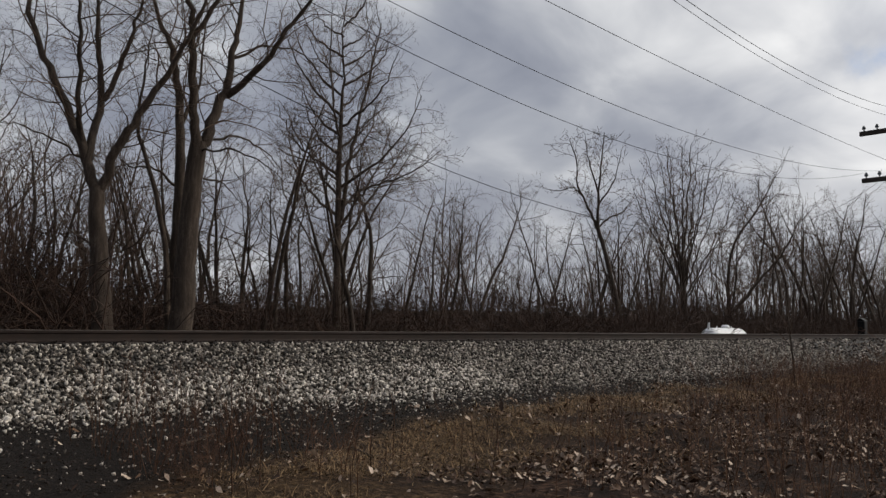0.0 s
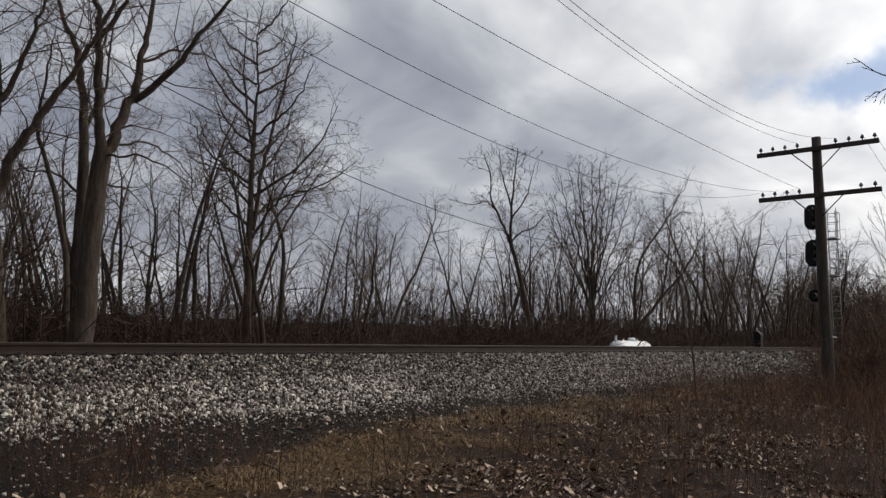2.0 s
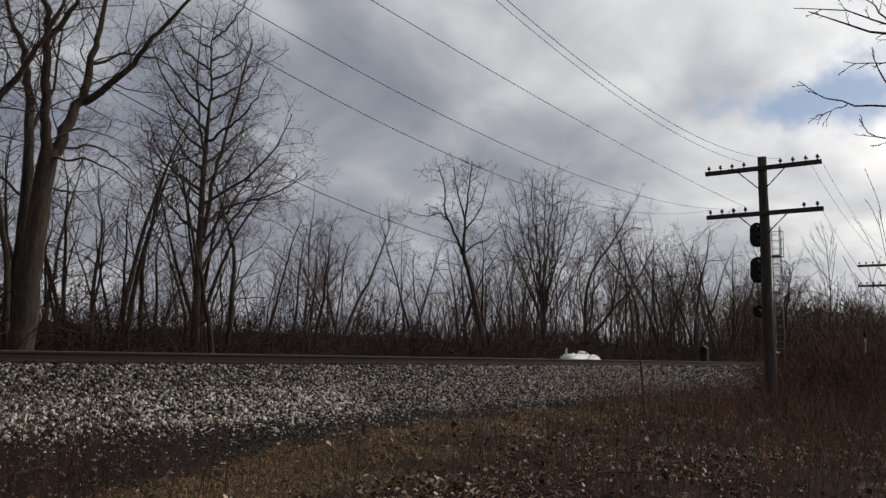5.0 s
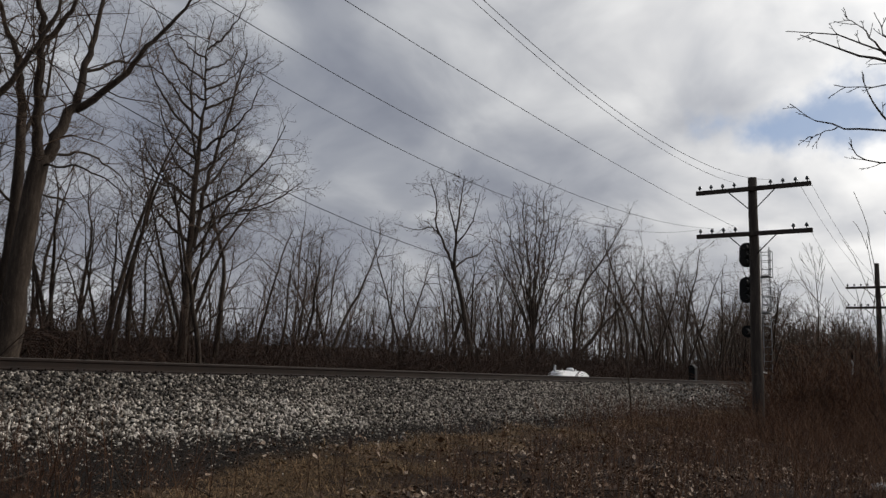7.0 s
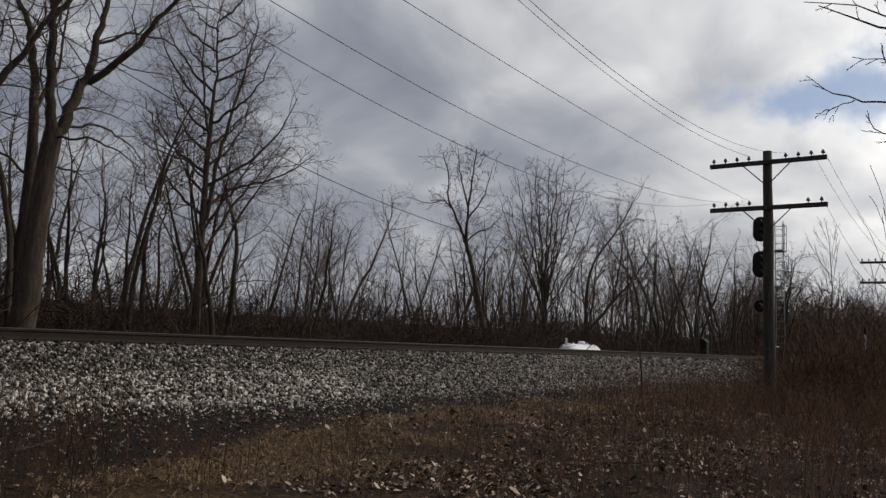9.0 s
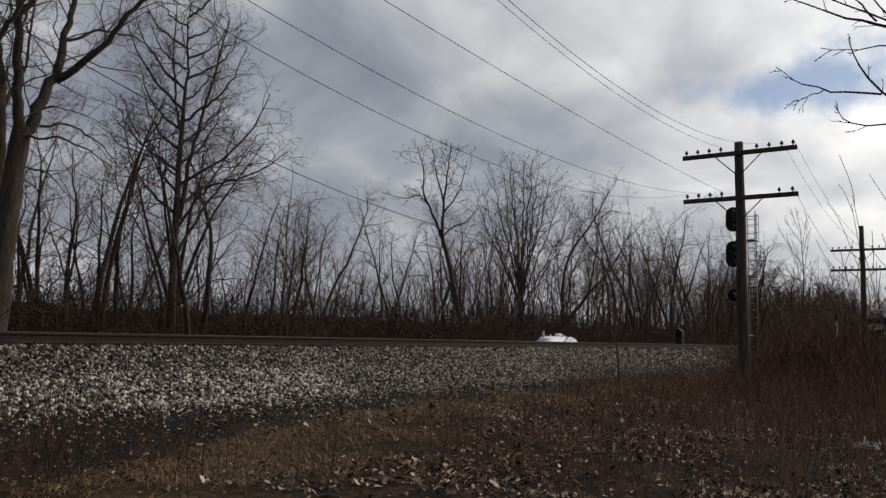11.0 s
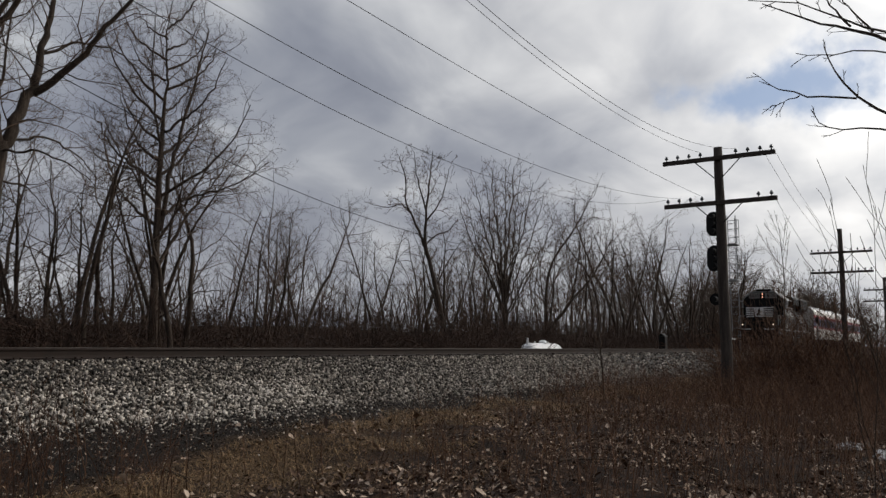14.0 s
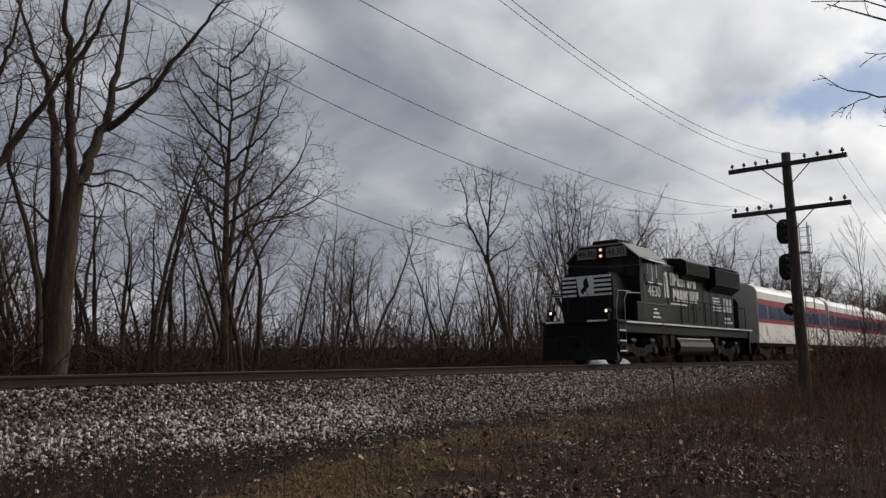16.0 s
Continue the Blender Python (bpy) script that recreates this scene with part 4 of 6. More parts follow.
def make_hero_trees():
    # cottonwood forking at four metres into a left stem that divides again and a long right limb
    a = old_tree(11, 67.6, [([(0, 0, 0), (-0.22, 0, 2.2), (-0.33, 0, 3.5), (-0.39, 0, 4.5)], 0.25, 0.175)], [
        ([(-0.39, 0, 4.2), (-0.74, 0.1, 5.3), (-1.2, 0.3, 6.6), (-1.96, 0.5, 8.0), (-2.4, 0.8, 9.8), (-2.7, 0.9, 11.5)], 0.145),
        ([(-0.8, 0.1, 5.5), (-0.91, -0.2, 6.2), (-0.94, -0.5, 7.7), (-1.0, -0.8, 9.2), (-1.0, -1.0, 11.4)], 0.085),
        ([(-0.66, 0.05, 5.0), (-0.36, 0.5, 6.85), (-0.57, 0.8, 8.2), (-0.65, 1.0, 9.5), (-0.6, 1.3, 11.6)], 0.11),
        ([(-0.36, 0.5, 6.8), (0.17, 0.4, 8.2), (0.45, 0.3, 9.4), (0.7, 0.2, 11.2)], 0.075),
        ([(-0.39, 0, 4.2), (0.1, -0.4, 5.6), (0.61, -0.7, 6.45), (1.22, -1.0, 7.5), (1.68, -1.3, 8.4), (2.1, -1.6, 10.2)], 0.13),
        ([(-0.7, 0.1, 5.2), (-1.7, -0.3, 5.7), (-2.7, -0.6, 5.8)], 0.035),
        ([(-0.3, 0, 3.0), (-1.0, 0.5, 3.4), (-1.5, 0.8, 4.4)], 0.03)], OLD)
    put_tree("tree", tree_meshes(a, "forked_cottonwood"), "tall bare cottonwood forking low, grey bark", pose(8.22, 19.97, 0.52))
    # the big cottonwood: thick ridged trunk, two heavy limbs, drooping side twigs
    b = old_tree(23, 63.1, [([(0, 0, 0), (0.03, 0, 2.0), (0.10, 0, 3.8), (0.26, 0, 5.9)], 0.31, 0.22)], [
        ([(0.26, 0, 5.6), (0.53, 0.1, 6.35), (0.9, 0.3, 7.45), (1.06, 0.5, 8.5), (1.27, 0.7, 9.9), (1.4, 0.9, 11.8)], 0.17),
        ([(0.95, 0.3, 7.3), (1.69, -0.1, 7.95), (2.3, -0.4, 8.9), (3.12, -0.8, 10.0), (3.7, -1.0, 11.0)], 0.105),
        ([(0.2, 0, 5.5), (0.14, -0.2, 6.1), (0.02, -0.4, 7.15), (0, -0.6, 8.6), (-0.18, -0.9, 9.7), (-0.3, -1.0, 11.6)], 0.155),
        ([(0, -0.6, 8.5), (0.62, -0.9, 9.5), (1.1, -1.2, 11.0)], 0.08),
        ([(1.06, 0.5, 8.4), (1.9, 0.9, 9.0), (2.8, 1.2, 9.1), (3.6, 1.4, 8.7)], 0.045),
        ([(0.25, -0.1, 5.6), (1.1, -0.5, 5.7), (1.9, -0.8, 5.3), (2.5, -1.0, 4.7)], 0.035),
        ([(0.3, 0.2, 5.9), (1.2, 0.5, 6.3), (2.1, 0.9, 6.0), (2.7, 1.1, 5.3)], 0.04),
        ([(0.2, 0.2, 5.0), (0.9, 0.6, 5.0), (1.5, 0.8, 4.4)], 0.03)], OLD)
    put_tree("tree", tree_meshes(b, "big_cottonwood"), "massive bare cottonwood with ridged bark and spreading limbs", pose(9.92, 19.53, 0.52))
    c = old_tree(31, 63.3, [([(0, 0, 0), (0.05, 0, 2.9), (0.05, 0, 5.6)], 0.19, 0.14), ([(-0.05, -0.1, 0), (-0.2, -0.1, 3.2), (-0.67, -0.2, 5.1), (-1.04, -0.2, 6.1)], 0.085, 0.05)], [
        ([(0.05, 0, 5.4), (-0.05, 0.1, 7.5), (-0.3, 0.2, 8.8), (-0.7, 0.3, 9.6), (-1.2, 0.4, 11.2)], 0.135),
        ([(0, 0.1, 6.5), (0.5, 0.6, 8.0), (0.6, 0.9, 10.4)], 0.06),
        ([(0.05, 0, 4.7), (-0.6, -0.2, 5.3), (-1.2, -0.3, 5.2), (-1.7, -0.3, 5.6)], 0.04),
        ([(-1.04, -0.2, 6.1), (-1.0, -0.2, 7.6), (-0.8, -0.1, 9.2)], 0.05)], OLD)
    put_tree("tree", tree_meshes(c, "slim_cottonwood"), "slim two-stemmed bare cottonwood close behind a larger one", pose(10.14, 20.47, 0.52))
    rng = random.Random(47)
    limbs = [([(0.05, 0, 4.9), (0.29, 0.3, 7.2), (0.68, 0.6, 9.0), (1.17, 0.9, 11.2), (1.4, 1.0, 12.6)], 0.09),
             ([(0, 0, 4.6), (0.5, -0.3, 5.5), (1.08, -0.6, 6.1), (2.48, -1.0, 6.5), (3.45, -1.2, 7.3)], 0.06),
             ([(0.05, 0, 3.7), (0.9, 0.5, 5.6), (1.7, 0.9, 6.6), (2.6, 1.2, 8.4)], 0.065),
             ([(0, 0, 6.2), (-0.73, -0.2, 6.9), (-1.86, -0.4, 7.1), (-2.3, -0.4, 7.5)], 0.045),
             ([(0.1, 0, 1.9), (0.48, -0.2, 2.2), (1.4, -0.4, 2.9), (2.38, -0.6, 2.9)], 0.045)]
    limbs.append(([(0, 0, 9.3), (0.05, 0.05, 10.6), (-0.1, 0.1, 12.0), (0.15, 0.1, 13.4)], 0.05))
    limbs.append(([(-0.03, 0, 7.6), (-0.35, -0.2, 9.2), (-0.5, -0.3, 11.0), (-0.4, -0.3, 12.6)], 0.05))
    for k in range(20):
        z = 5.0 + 7.0 * (k / 19)
        reach = (3.3 - 0.27 * (z - 5.0)) * rng.uniform(0.7, 1.1)
        s = (1 if k % 2 else -1) * rng.uniform(0.5, 1)
        w = rng.choice((-1, 1)) * math.sqrt(1 - s * s)
        limbs.append(([(0, 0, z), (0.45 * reach * s, 0.45 * reach * w, z + 0.28 * reach), (0.8 * reach * s, 0.8 * reach * w, z + 0.66 * reach), (reach * s, reach * w, z + 1.15 * reach)], 0.022 + 0.014 * reach))
    d = old_tree(47, 52.6, [([(0, 0, 0), (-0.06, 0, 4.9), (-0.04, 0, 8.0), (0.0, 0, 9.6)], 0.15, 0.05)], limbs, dict(OLD, least=0.0036, space=(0.5, 0.29, 0.16, 0.115), longest=1.9))
    put_tree("tree", tree_meshes(d, "slender_tree"), "slender upright bare tree with a feathery crown", pose(17.53, 22.97, 0.5))
    e = old_tree(53, 32.9, [([(0, 0, 0), (-0.15, 0, 2.2), (-0.85, 0, 5.2), (-1.33, 0, 7.2)], 0.17, 0.12)], [
        ([(-1.33, 0, 6.9), (-1.66, 0.1, 7.7), (-2.5, 0.3, 9.4), (-2.58, 0.4, 11.4), (-3.0, 0.5, 12.6)], 0.10),
        ([(-1.33, 0, 7.0), (-1.3, -0.2, 8.8), (-1.1, -0.3, 10.6), (-0.87, -0.5, 12.7)], 0.10),
        ([(-1.25, -0.2, 9.0), (-1.8, -0.6, 10.8), (-2.0, -0.8, 12.6)], 0.06),
        ([(-1.3, 0, 7.0), (-0.6, 0.3, 7.7), (0.08, 0.5, 7.9), (0.7, 0.6, 8.7)], 0.06),
        ([(-1.2, -0.1, 8.5), (-0.3, 0.2, 9.8), (0.1, 0.3, 11.8)], 0.06),
        ([(-2.3, 0.2, 9.1), (-2.83, -0.1, 9.5), (-3.8, -0.3, 9.2), (-4.6, -0.4, 9.5)], 0.05)], dict(YOUNG, least=0.0085, space=(0.5, 0.30, 0.16, 0.14), share=(0.26, 0.46), longest=1.6, angle=(35, 72)), 4)
    put_tree("tree", tree_meshes(e, "leaning_tree"), "bare tree with a crooked leaning trunk", pose(41.46, 26.86, 0.75))
    rng = random.Random(61)
    limbs = []
    for k in range(17):
        a, q = k * 2.4, math.sqrt((k + 0.5) / 17)
        x, y = 4.0 * q * math.cos(a), 3.8 * q * math.sin(a)
        top = 13.1 - 4.4 * q ** 2.4 + rng.uniform(-0.4, 0.4)
        z = 2.6 + 3.0 * (1 - q) + rng.uniform(-0.3, 0.3)
        limbs.append(([(0, 0, z), (0.30 * x, 0.3 * y, z + 0.28 * (top - z)), (0.70 * x, 0.7 * y, z + 0.62 * (top - z)), (x, y, top)], 0.085 - 0.025 * q))
    f = old_tree(61, 28.8, [([(0, 0, 0), (0.05, 0, 2.5), (0, 0, 5.6)], 0.26, 0.15)], limbs, dict(YOUNG, least=0.0085, space=(0.5, 0.30, 0.17, 0.2), share=(0.20, 0.36), angle=(26, 58), longest=2.0), 3, 0.05, 0.36)
    put_tree("tree", tree_meshes(f, "round_tree"), "broad bare tree with a dense rounded crown", pose(47.48, 26.14, 0.7))
    g = old_tree(67, 27.7, [([(0, 0, 0), (0.9, 0, 1.0), (2.2, 0, 2.5)], 0.17, 0.12)], [
        ([(2.2, 0, 2.5), (3.6, 0.2, 4.2), (4.7, 0.3, 5.5), (6.2, 0.5, 8.2)], 0.12), ([(1.8, 0, 2.0), (2.2, 0.8, 4.5), (2.4, 1.2, 8.0)], 0.08), ([(3.4, 0.2, 4.0), (3.8, -0.6, 6.5), (4.0, -1.0, 9.4)], 0.07)], dict(YOUNG, least=0.009), 3)
    put_tree("tree", tree_meshes(g, "slanting_tree"), "bare tree with long slanting limbs", pose(47.8, 25.1, 0.7))


make_hero_trees()


def wood_tree(seed, h, r, stems, low, habit):
    """A young tree of the wood: crooked stems that carry ascending limbs from a given share of their height."""
    rng = np.random.default_rng(seed)
    out = {}
    for s in range(stems):
        lean = 0.04 + 0.10 * (stems > 1)
        foot = rng.normal(0, 0.14, 2) * (stems > 1)
        twig(rng, out, (foot[0], foot[1], 0), (rng.normal(0, lean), rng.normal(0, lean), 1), h * rng.uniform(0.85, 1.0), r, 0, 3, habit, low, 11)
    return out


def make_woods():
    rng = random.Random(8)
    kinds = [(9.5, 0.13, 1, 0.34), (8.0, 0.10, 1, 0.25), (10.6, 0.15, 1, 0.42), (9.0, 0.10, 2, 0.38), (10.0, 0.13, 1, 0.30), (7.2, 0.085, 2, 0.3), (8.6, 0.11, 1, 0.45), (10.2, 0.12, 2, 0.40)]
    meshes = [tree_meshes(wood_tree(100 + i, h, r, s, low, dict(YOUNG, space=(0.34 * s, 0.25, 0.16, 0.3), least=0.005, share=(0.28, 0.48), longest=2.2, up=0.05, wob=0.2, bend=0.22, angle=(32, 66))), "woodland_tree", (6, 4, 3, 3, 3), 0, crown=M_WOODS) for i, (h, r, s, low) in enumerate(kinds)]
    x = 3.0
    while x < 150:
        y = 24.5 + rng.uniform(-1.5, 6) - 2.0 * (x > 55)
        if 33 < x < 56:
            y = rng.uniform(29, 33)
        s = rng.uniform(0.72, 1.04) * (1.0 if x < 36 else (1.04 if x < 56 else (1.5 if x < 105 else 1.2)))
        put_tree("woodland_tree", meshes[rng.randrange(8)], "bare young woodland tree at the wood's edge", pose(x, y, float(ground_z(x, y)) - 0.08, 0, 0, rng.uniform(0, 360)) @ Matrix.Scale(s, 4), group="trees of the wood's edge")
        x += rng.uniform(1.3, 2.6) * (1 if x < 52 else 0.8)
    # a closer stand behind the cottonwoods
    rng3 = random.Random(29)
    for i in range(22):
        a = radians(50 + 22 * (i + rng3.random()) / 22)
        r = rng3.uniform(27, 36)
        x, y = r * math.cos(a), r * math.sin(a)
        put_tree("woodland_tree", meshes[rng3.randrange(8)], "bare young woodland tree at the wood's edge", pose(x, y, float(ground_z(x, y)) - 0.08, 0, 0, rng3.uniform(0, 360)) @ Matrix.Scale(rng3.uniform(0.68, 0.98), 4), group="trees of the wood's edge")
    arrays = []
    for i in range(8):
        rng2 = np.random.default_rng(150 + i)
        o = {}
        for k in range(3):
            twig(rng2, o, (rng2.normal(0, 0.9), rng2.normal(0, 0.9), 0), (rng2.normal(0, 0.06), rng2.normal(0, 0.06), 1), rng2.uniform(6.0, 9.0), 0.08, 1, 3, DISTANT, 0.32, 7)
        arrays.append(strand_arrays([l for d in o for l in o[d]], 3))
    for i in range(4):
        rng2 = np.random.default_rng(170 + i)
        o = {}
        for k in range(6):
            twig(rng2, o, (rng2.normal(0, 1.8), rng2.normal(0, 1.8), 0), (rng2.normal(0, 0.06), rng2.normal(0, 0.06), 1), rng2.uniform(5.5, 9.5), 0.10, 1, 3, dict(DISTANT, space=(0.6, 0.45, 0.30, 0.3), least=0.018, wob=0.12), 0.08, 4)
        arrays.append(strand_arrays([l for d in o for l in o[d]], 3))
    places = []
    for i in range(68):
        x = rng.uniform(4, 120) if i < 56 else rng.uniform(6, 17)
        y = rng.uniform(34, 60) if i < 56 else rng.uniform(27, 44)
        places.append((rng.randrange(8), x, y, float(ground_z(x, y)) - 0.1, rng.uniform(0, 6.28), rng.uniform(0.65, 1.0)))
    for i in range(46):
        x, y = 54 + 70 * (i + rng.random()) / 46, rng.uniform(25, 40)
        places.append((rng.randrange(8), x, y, float(ground_z(x, y)) - 0.1, rng.uniform(0, 6.28), rng.uniform(0.95, 1.25)))
    for i in range(54):
        x, y = rng.uniform(90, 200), rng.uniform(-16, 9.0)
        places.append((8 + rng.randrange(4), x, y, -0.1, rng.uniform(0, 6.28), rng.uniform(0.75, 1.0)))
    for i in range(64):
        x, y = rng.uniform(105, 230), rng.uniform(19.5, 36)
        places.append((8 + rng.randrange(4), x, y, 0.4, rng.uniform(0, 6.28), rng.uniform(1.0, 1.35)))
    tagged(new("far_woods", scattered("far_woods", arrays, places, M_WOODS)), "dense bare winter woods", "woods", kind="stuff")


make_woods()


def bush_lines(seed, stems, h, spread, kids, r, base, crook=0.3, n=3):
    """Tangled arching stems with side twigs."""
    rng = np.random.default_rng(seed)
    out = []
    for s in range(stems):
        d = np.array([rng.normal(0, spread), rng.normal(0, spread), 1.0])
        length = h * rng.uniform(0.5, 1.0)
        pts = [np.array([rng.normal(0, base), rng.normal(0, base), 0])]
        for i in range(n):
            d = d / np.linalg.norm(d) + rng.normal(0, crook, 3) - np.array([0, 0, 0.08 * i])
            pts.append(pts[-1] + d / np.linalg.norm(d) * length / n)
        pts = np.array(pts)
        out.append((pts, r * np.linspace(1, 0.5, n + 1)))
        for c in range(kids):
            f = rng.uniform(0.25, 1.0) * n
            i = min(int(f), n - 1)
            q = pts[i] + (pts[i + 1] - pts[i]) * (f - i)
            d2 = (pts[i + 1] - pts[i]) / np.linalg.norm(pts[i + 1] - pts[i]) + rng.normal(0, 0.6, 3)
            e = q + d2 / np.linalg.norm(d2) * length * rng.uniform(0.16, 0.4)
            out.append((np.array([q, e]), np.array([r * 0.6, r * 0.35])))
    return out


def make_thickets():
    rng = random.Random(15)
    arrays = [strand_arrays(bush_lines(200 + i, 22, h, 0.55, 5, 0.010, 1.0, 0.32), 3) for i, h in enumerate((1.9, 2.4, 1.6, 2.7))]
    places = []
    for i in range(340):
        x = 3 + 125 * rng.random() ** 1.3
        y = 20.6 + abs(rng.gauss(0, 2.6)) + (1.2 if x < 30 else 0) if i % 3 else rng.uniform(32, 46)
        tall = 1.35 if x < 9.5 else 1.0
        places.append((rng.randrange(4), x, y, float(ground_z(x, y)) - 0.05, rng.uniform(0, 6.28), rng.uniform(0.6, 1.15) * tall * (1.5 if i % 3 else 2.0)))
    for i in range(48):
        x, y = rng.uniform(24, 66), rng.uniform(20.8, 27)
        places.append((rng.randrange(4), x, y, float(ground_z(x, y)) - 0.05, rng.uniform(0, 6.28), rng.uniform(1.5, 2.0)))
    for i in range(34):
        x, y = rng.uniform(4.5, 10.5), rng.uniform(22.5, 31)
        places.append((rng.randrange(4), x, y, float(ground_z(x, y)) - 0.05, rng.uniform(0, 6.28), rng.uniform(1.7, 2.3)))
    for i in range(55):
        x, y = rng.uniform(46, 150), rng.uniform(19.6, 26)
        places.append((rng.randrange(4), x, y, float(ground_z(x, y)) - 0.05, rng.uniform(0, 6.28), rng.uniform(1.2, 1.7)))
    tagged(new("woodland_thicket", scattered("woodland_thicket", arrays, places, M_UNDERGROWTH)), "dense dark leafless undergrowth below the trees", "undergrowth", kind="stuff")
    # red-brown brush near the pole line, thickest in a mound beyond the first pole
    arrays = [strand_arrays(bush_lines(300 + i, 20, h, 0.5, 5, 0.0042, 0.4, 0.22), 3) for i, h in enumerate((1.25, 1.6, 1.0, 1.9))]
    places = []
    for i in range(120):
        x = rng.uniform(13.5, 24)
        y = rng.uniform(0.3, 5.2) + (x - 13) * 0.06
        low = 0.32 if x < 17 else (0.5 if x < 20 else 0.8)
        places.append((rng.randrange(4), x, y, float(ground_z(x, y)) - 0.02, rng.uniform(0, 6.28), rng.uniform(0.8, 1.2) * low))
    for i in range(110):
        x = rng.uniform(24.5, 31)
        y = rng.uniform(1.2, 6.2)
        crest = 1.95 - 0.28 * abs(y - 4.1)
        places.append((rng.randrange(3), x, y, float(ground_z(x, y)) - 0.02, rng.uniform(0, 6.28), rng.uniform(0.95, 1.3) * crest))
    for i in range(50):
        x = rng.uniform(33, 95)
        y = rng.uniform(2.0, 8.8)
        places.append((rng.randrange(4), x, y, float(ground_z(x, y)) - 0.02, rng.uniform(0, 6.28), rng.uniform(0.75, 1.15)))
    for i in range(64):
        x = rng.uniform(16, 34)
        y = rng.uniform(5.8, 9.2)
        places.append((rng.randrange(4), x, y, float(ground_z(x, y)) - 0.02, rng.uniform(0, 6.28), rng.uniform(0.3, 0.7)))
    for i in range(14):
        x, y = rng.uniform(3.4, 5.6), rng.uniform(6.4, 8.2)
        places.append((rng.randrange(4), x, y, float(ground_z(x, y)) - 0.02, rng.uniform(0, 6.28), rng.uniform(0.22, 0.42)))
    tagged(new("brush_thicket", scattered("brush_thicket", arrays, places, M_BRUSH)), "dense red-brown leafless brush round the poles", "brush", kind="stuff")


make_thickets()

# ---- ground and railway ----
def make_ground():
    xs = np.concatenate([[-4000, -1500, -500, -200, -80, -40], np.arange(-20, 60, 0.5), np.arange(60, 160, 2), [200, 300, 500, 1000, 2000, 4000]])
    ys = np.concatenate([[-4000, -1500, -500, -150, -60, -25, -12], np.arange(-6, 20, 0.4), [21, 24, 27, 30, 33, 36, 39, 42, 45, 50, 55, 60, 70, 80, 100, 200, 500, 1500, 4000]])
    gx, gy = np.meshgrid(xs, ys)
    gz = ground_z(gx, gy)
    n = len(xs)
    v = np.stack([gx.ravel(), gy.ravel(), gz.ravel()], 1)
    i = (np.arange(len(ys) - 1)[:, None] * n + np.arange(n - 1)[None]).ravel()
    me = raw_mesh("ground", v, np.stack([i, i + 1, i + 1 + n, i + n], 1), M_GROUND)
    me.polygons.foreach_set("use_smooth", [True] * len(me.polygons))
    tagged(new("ground", me), "dark soil with leaf litter, dry grass and cinders", "ground", kind="structure")


make_ground()


def ballast_z(y):
    return np.interp(y, [10.0, 10.2, 12.15, 12.55, 15.65, 16.05, 18.0, 18.2], [0.48, 0.56, 1.30, 1.24, 1.24, 1.30, 0.66, 0.5])


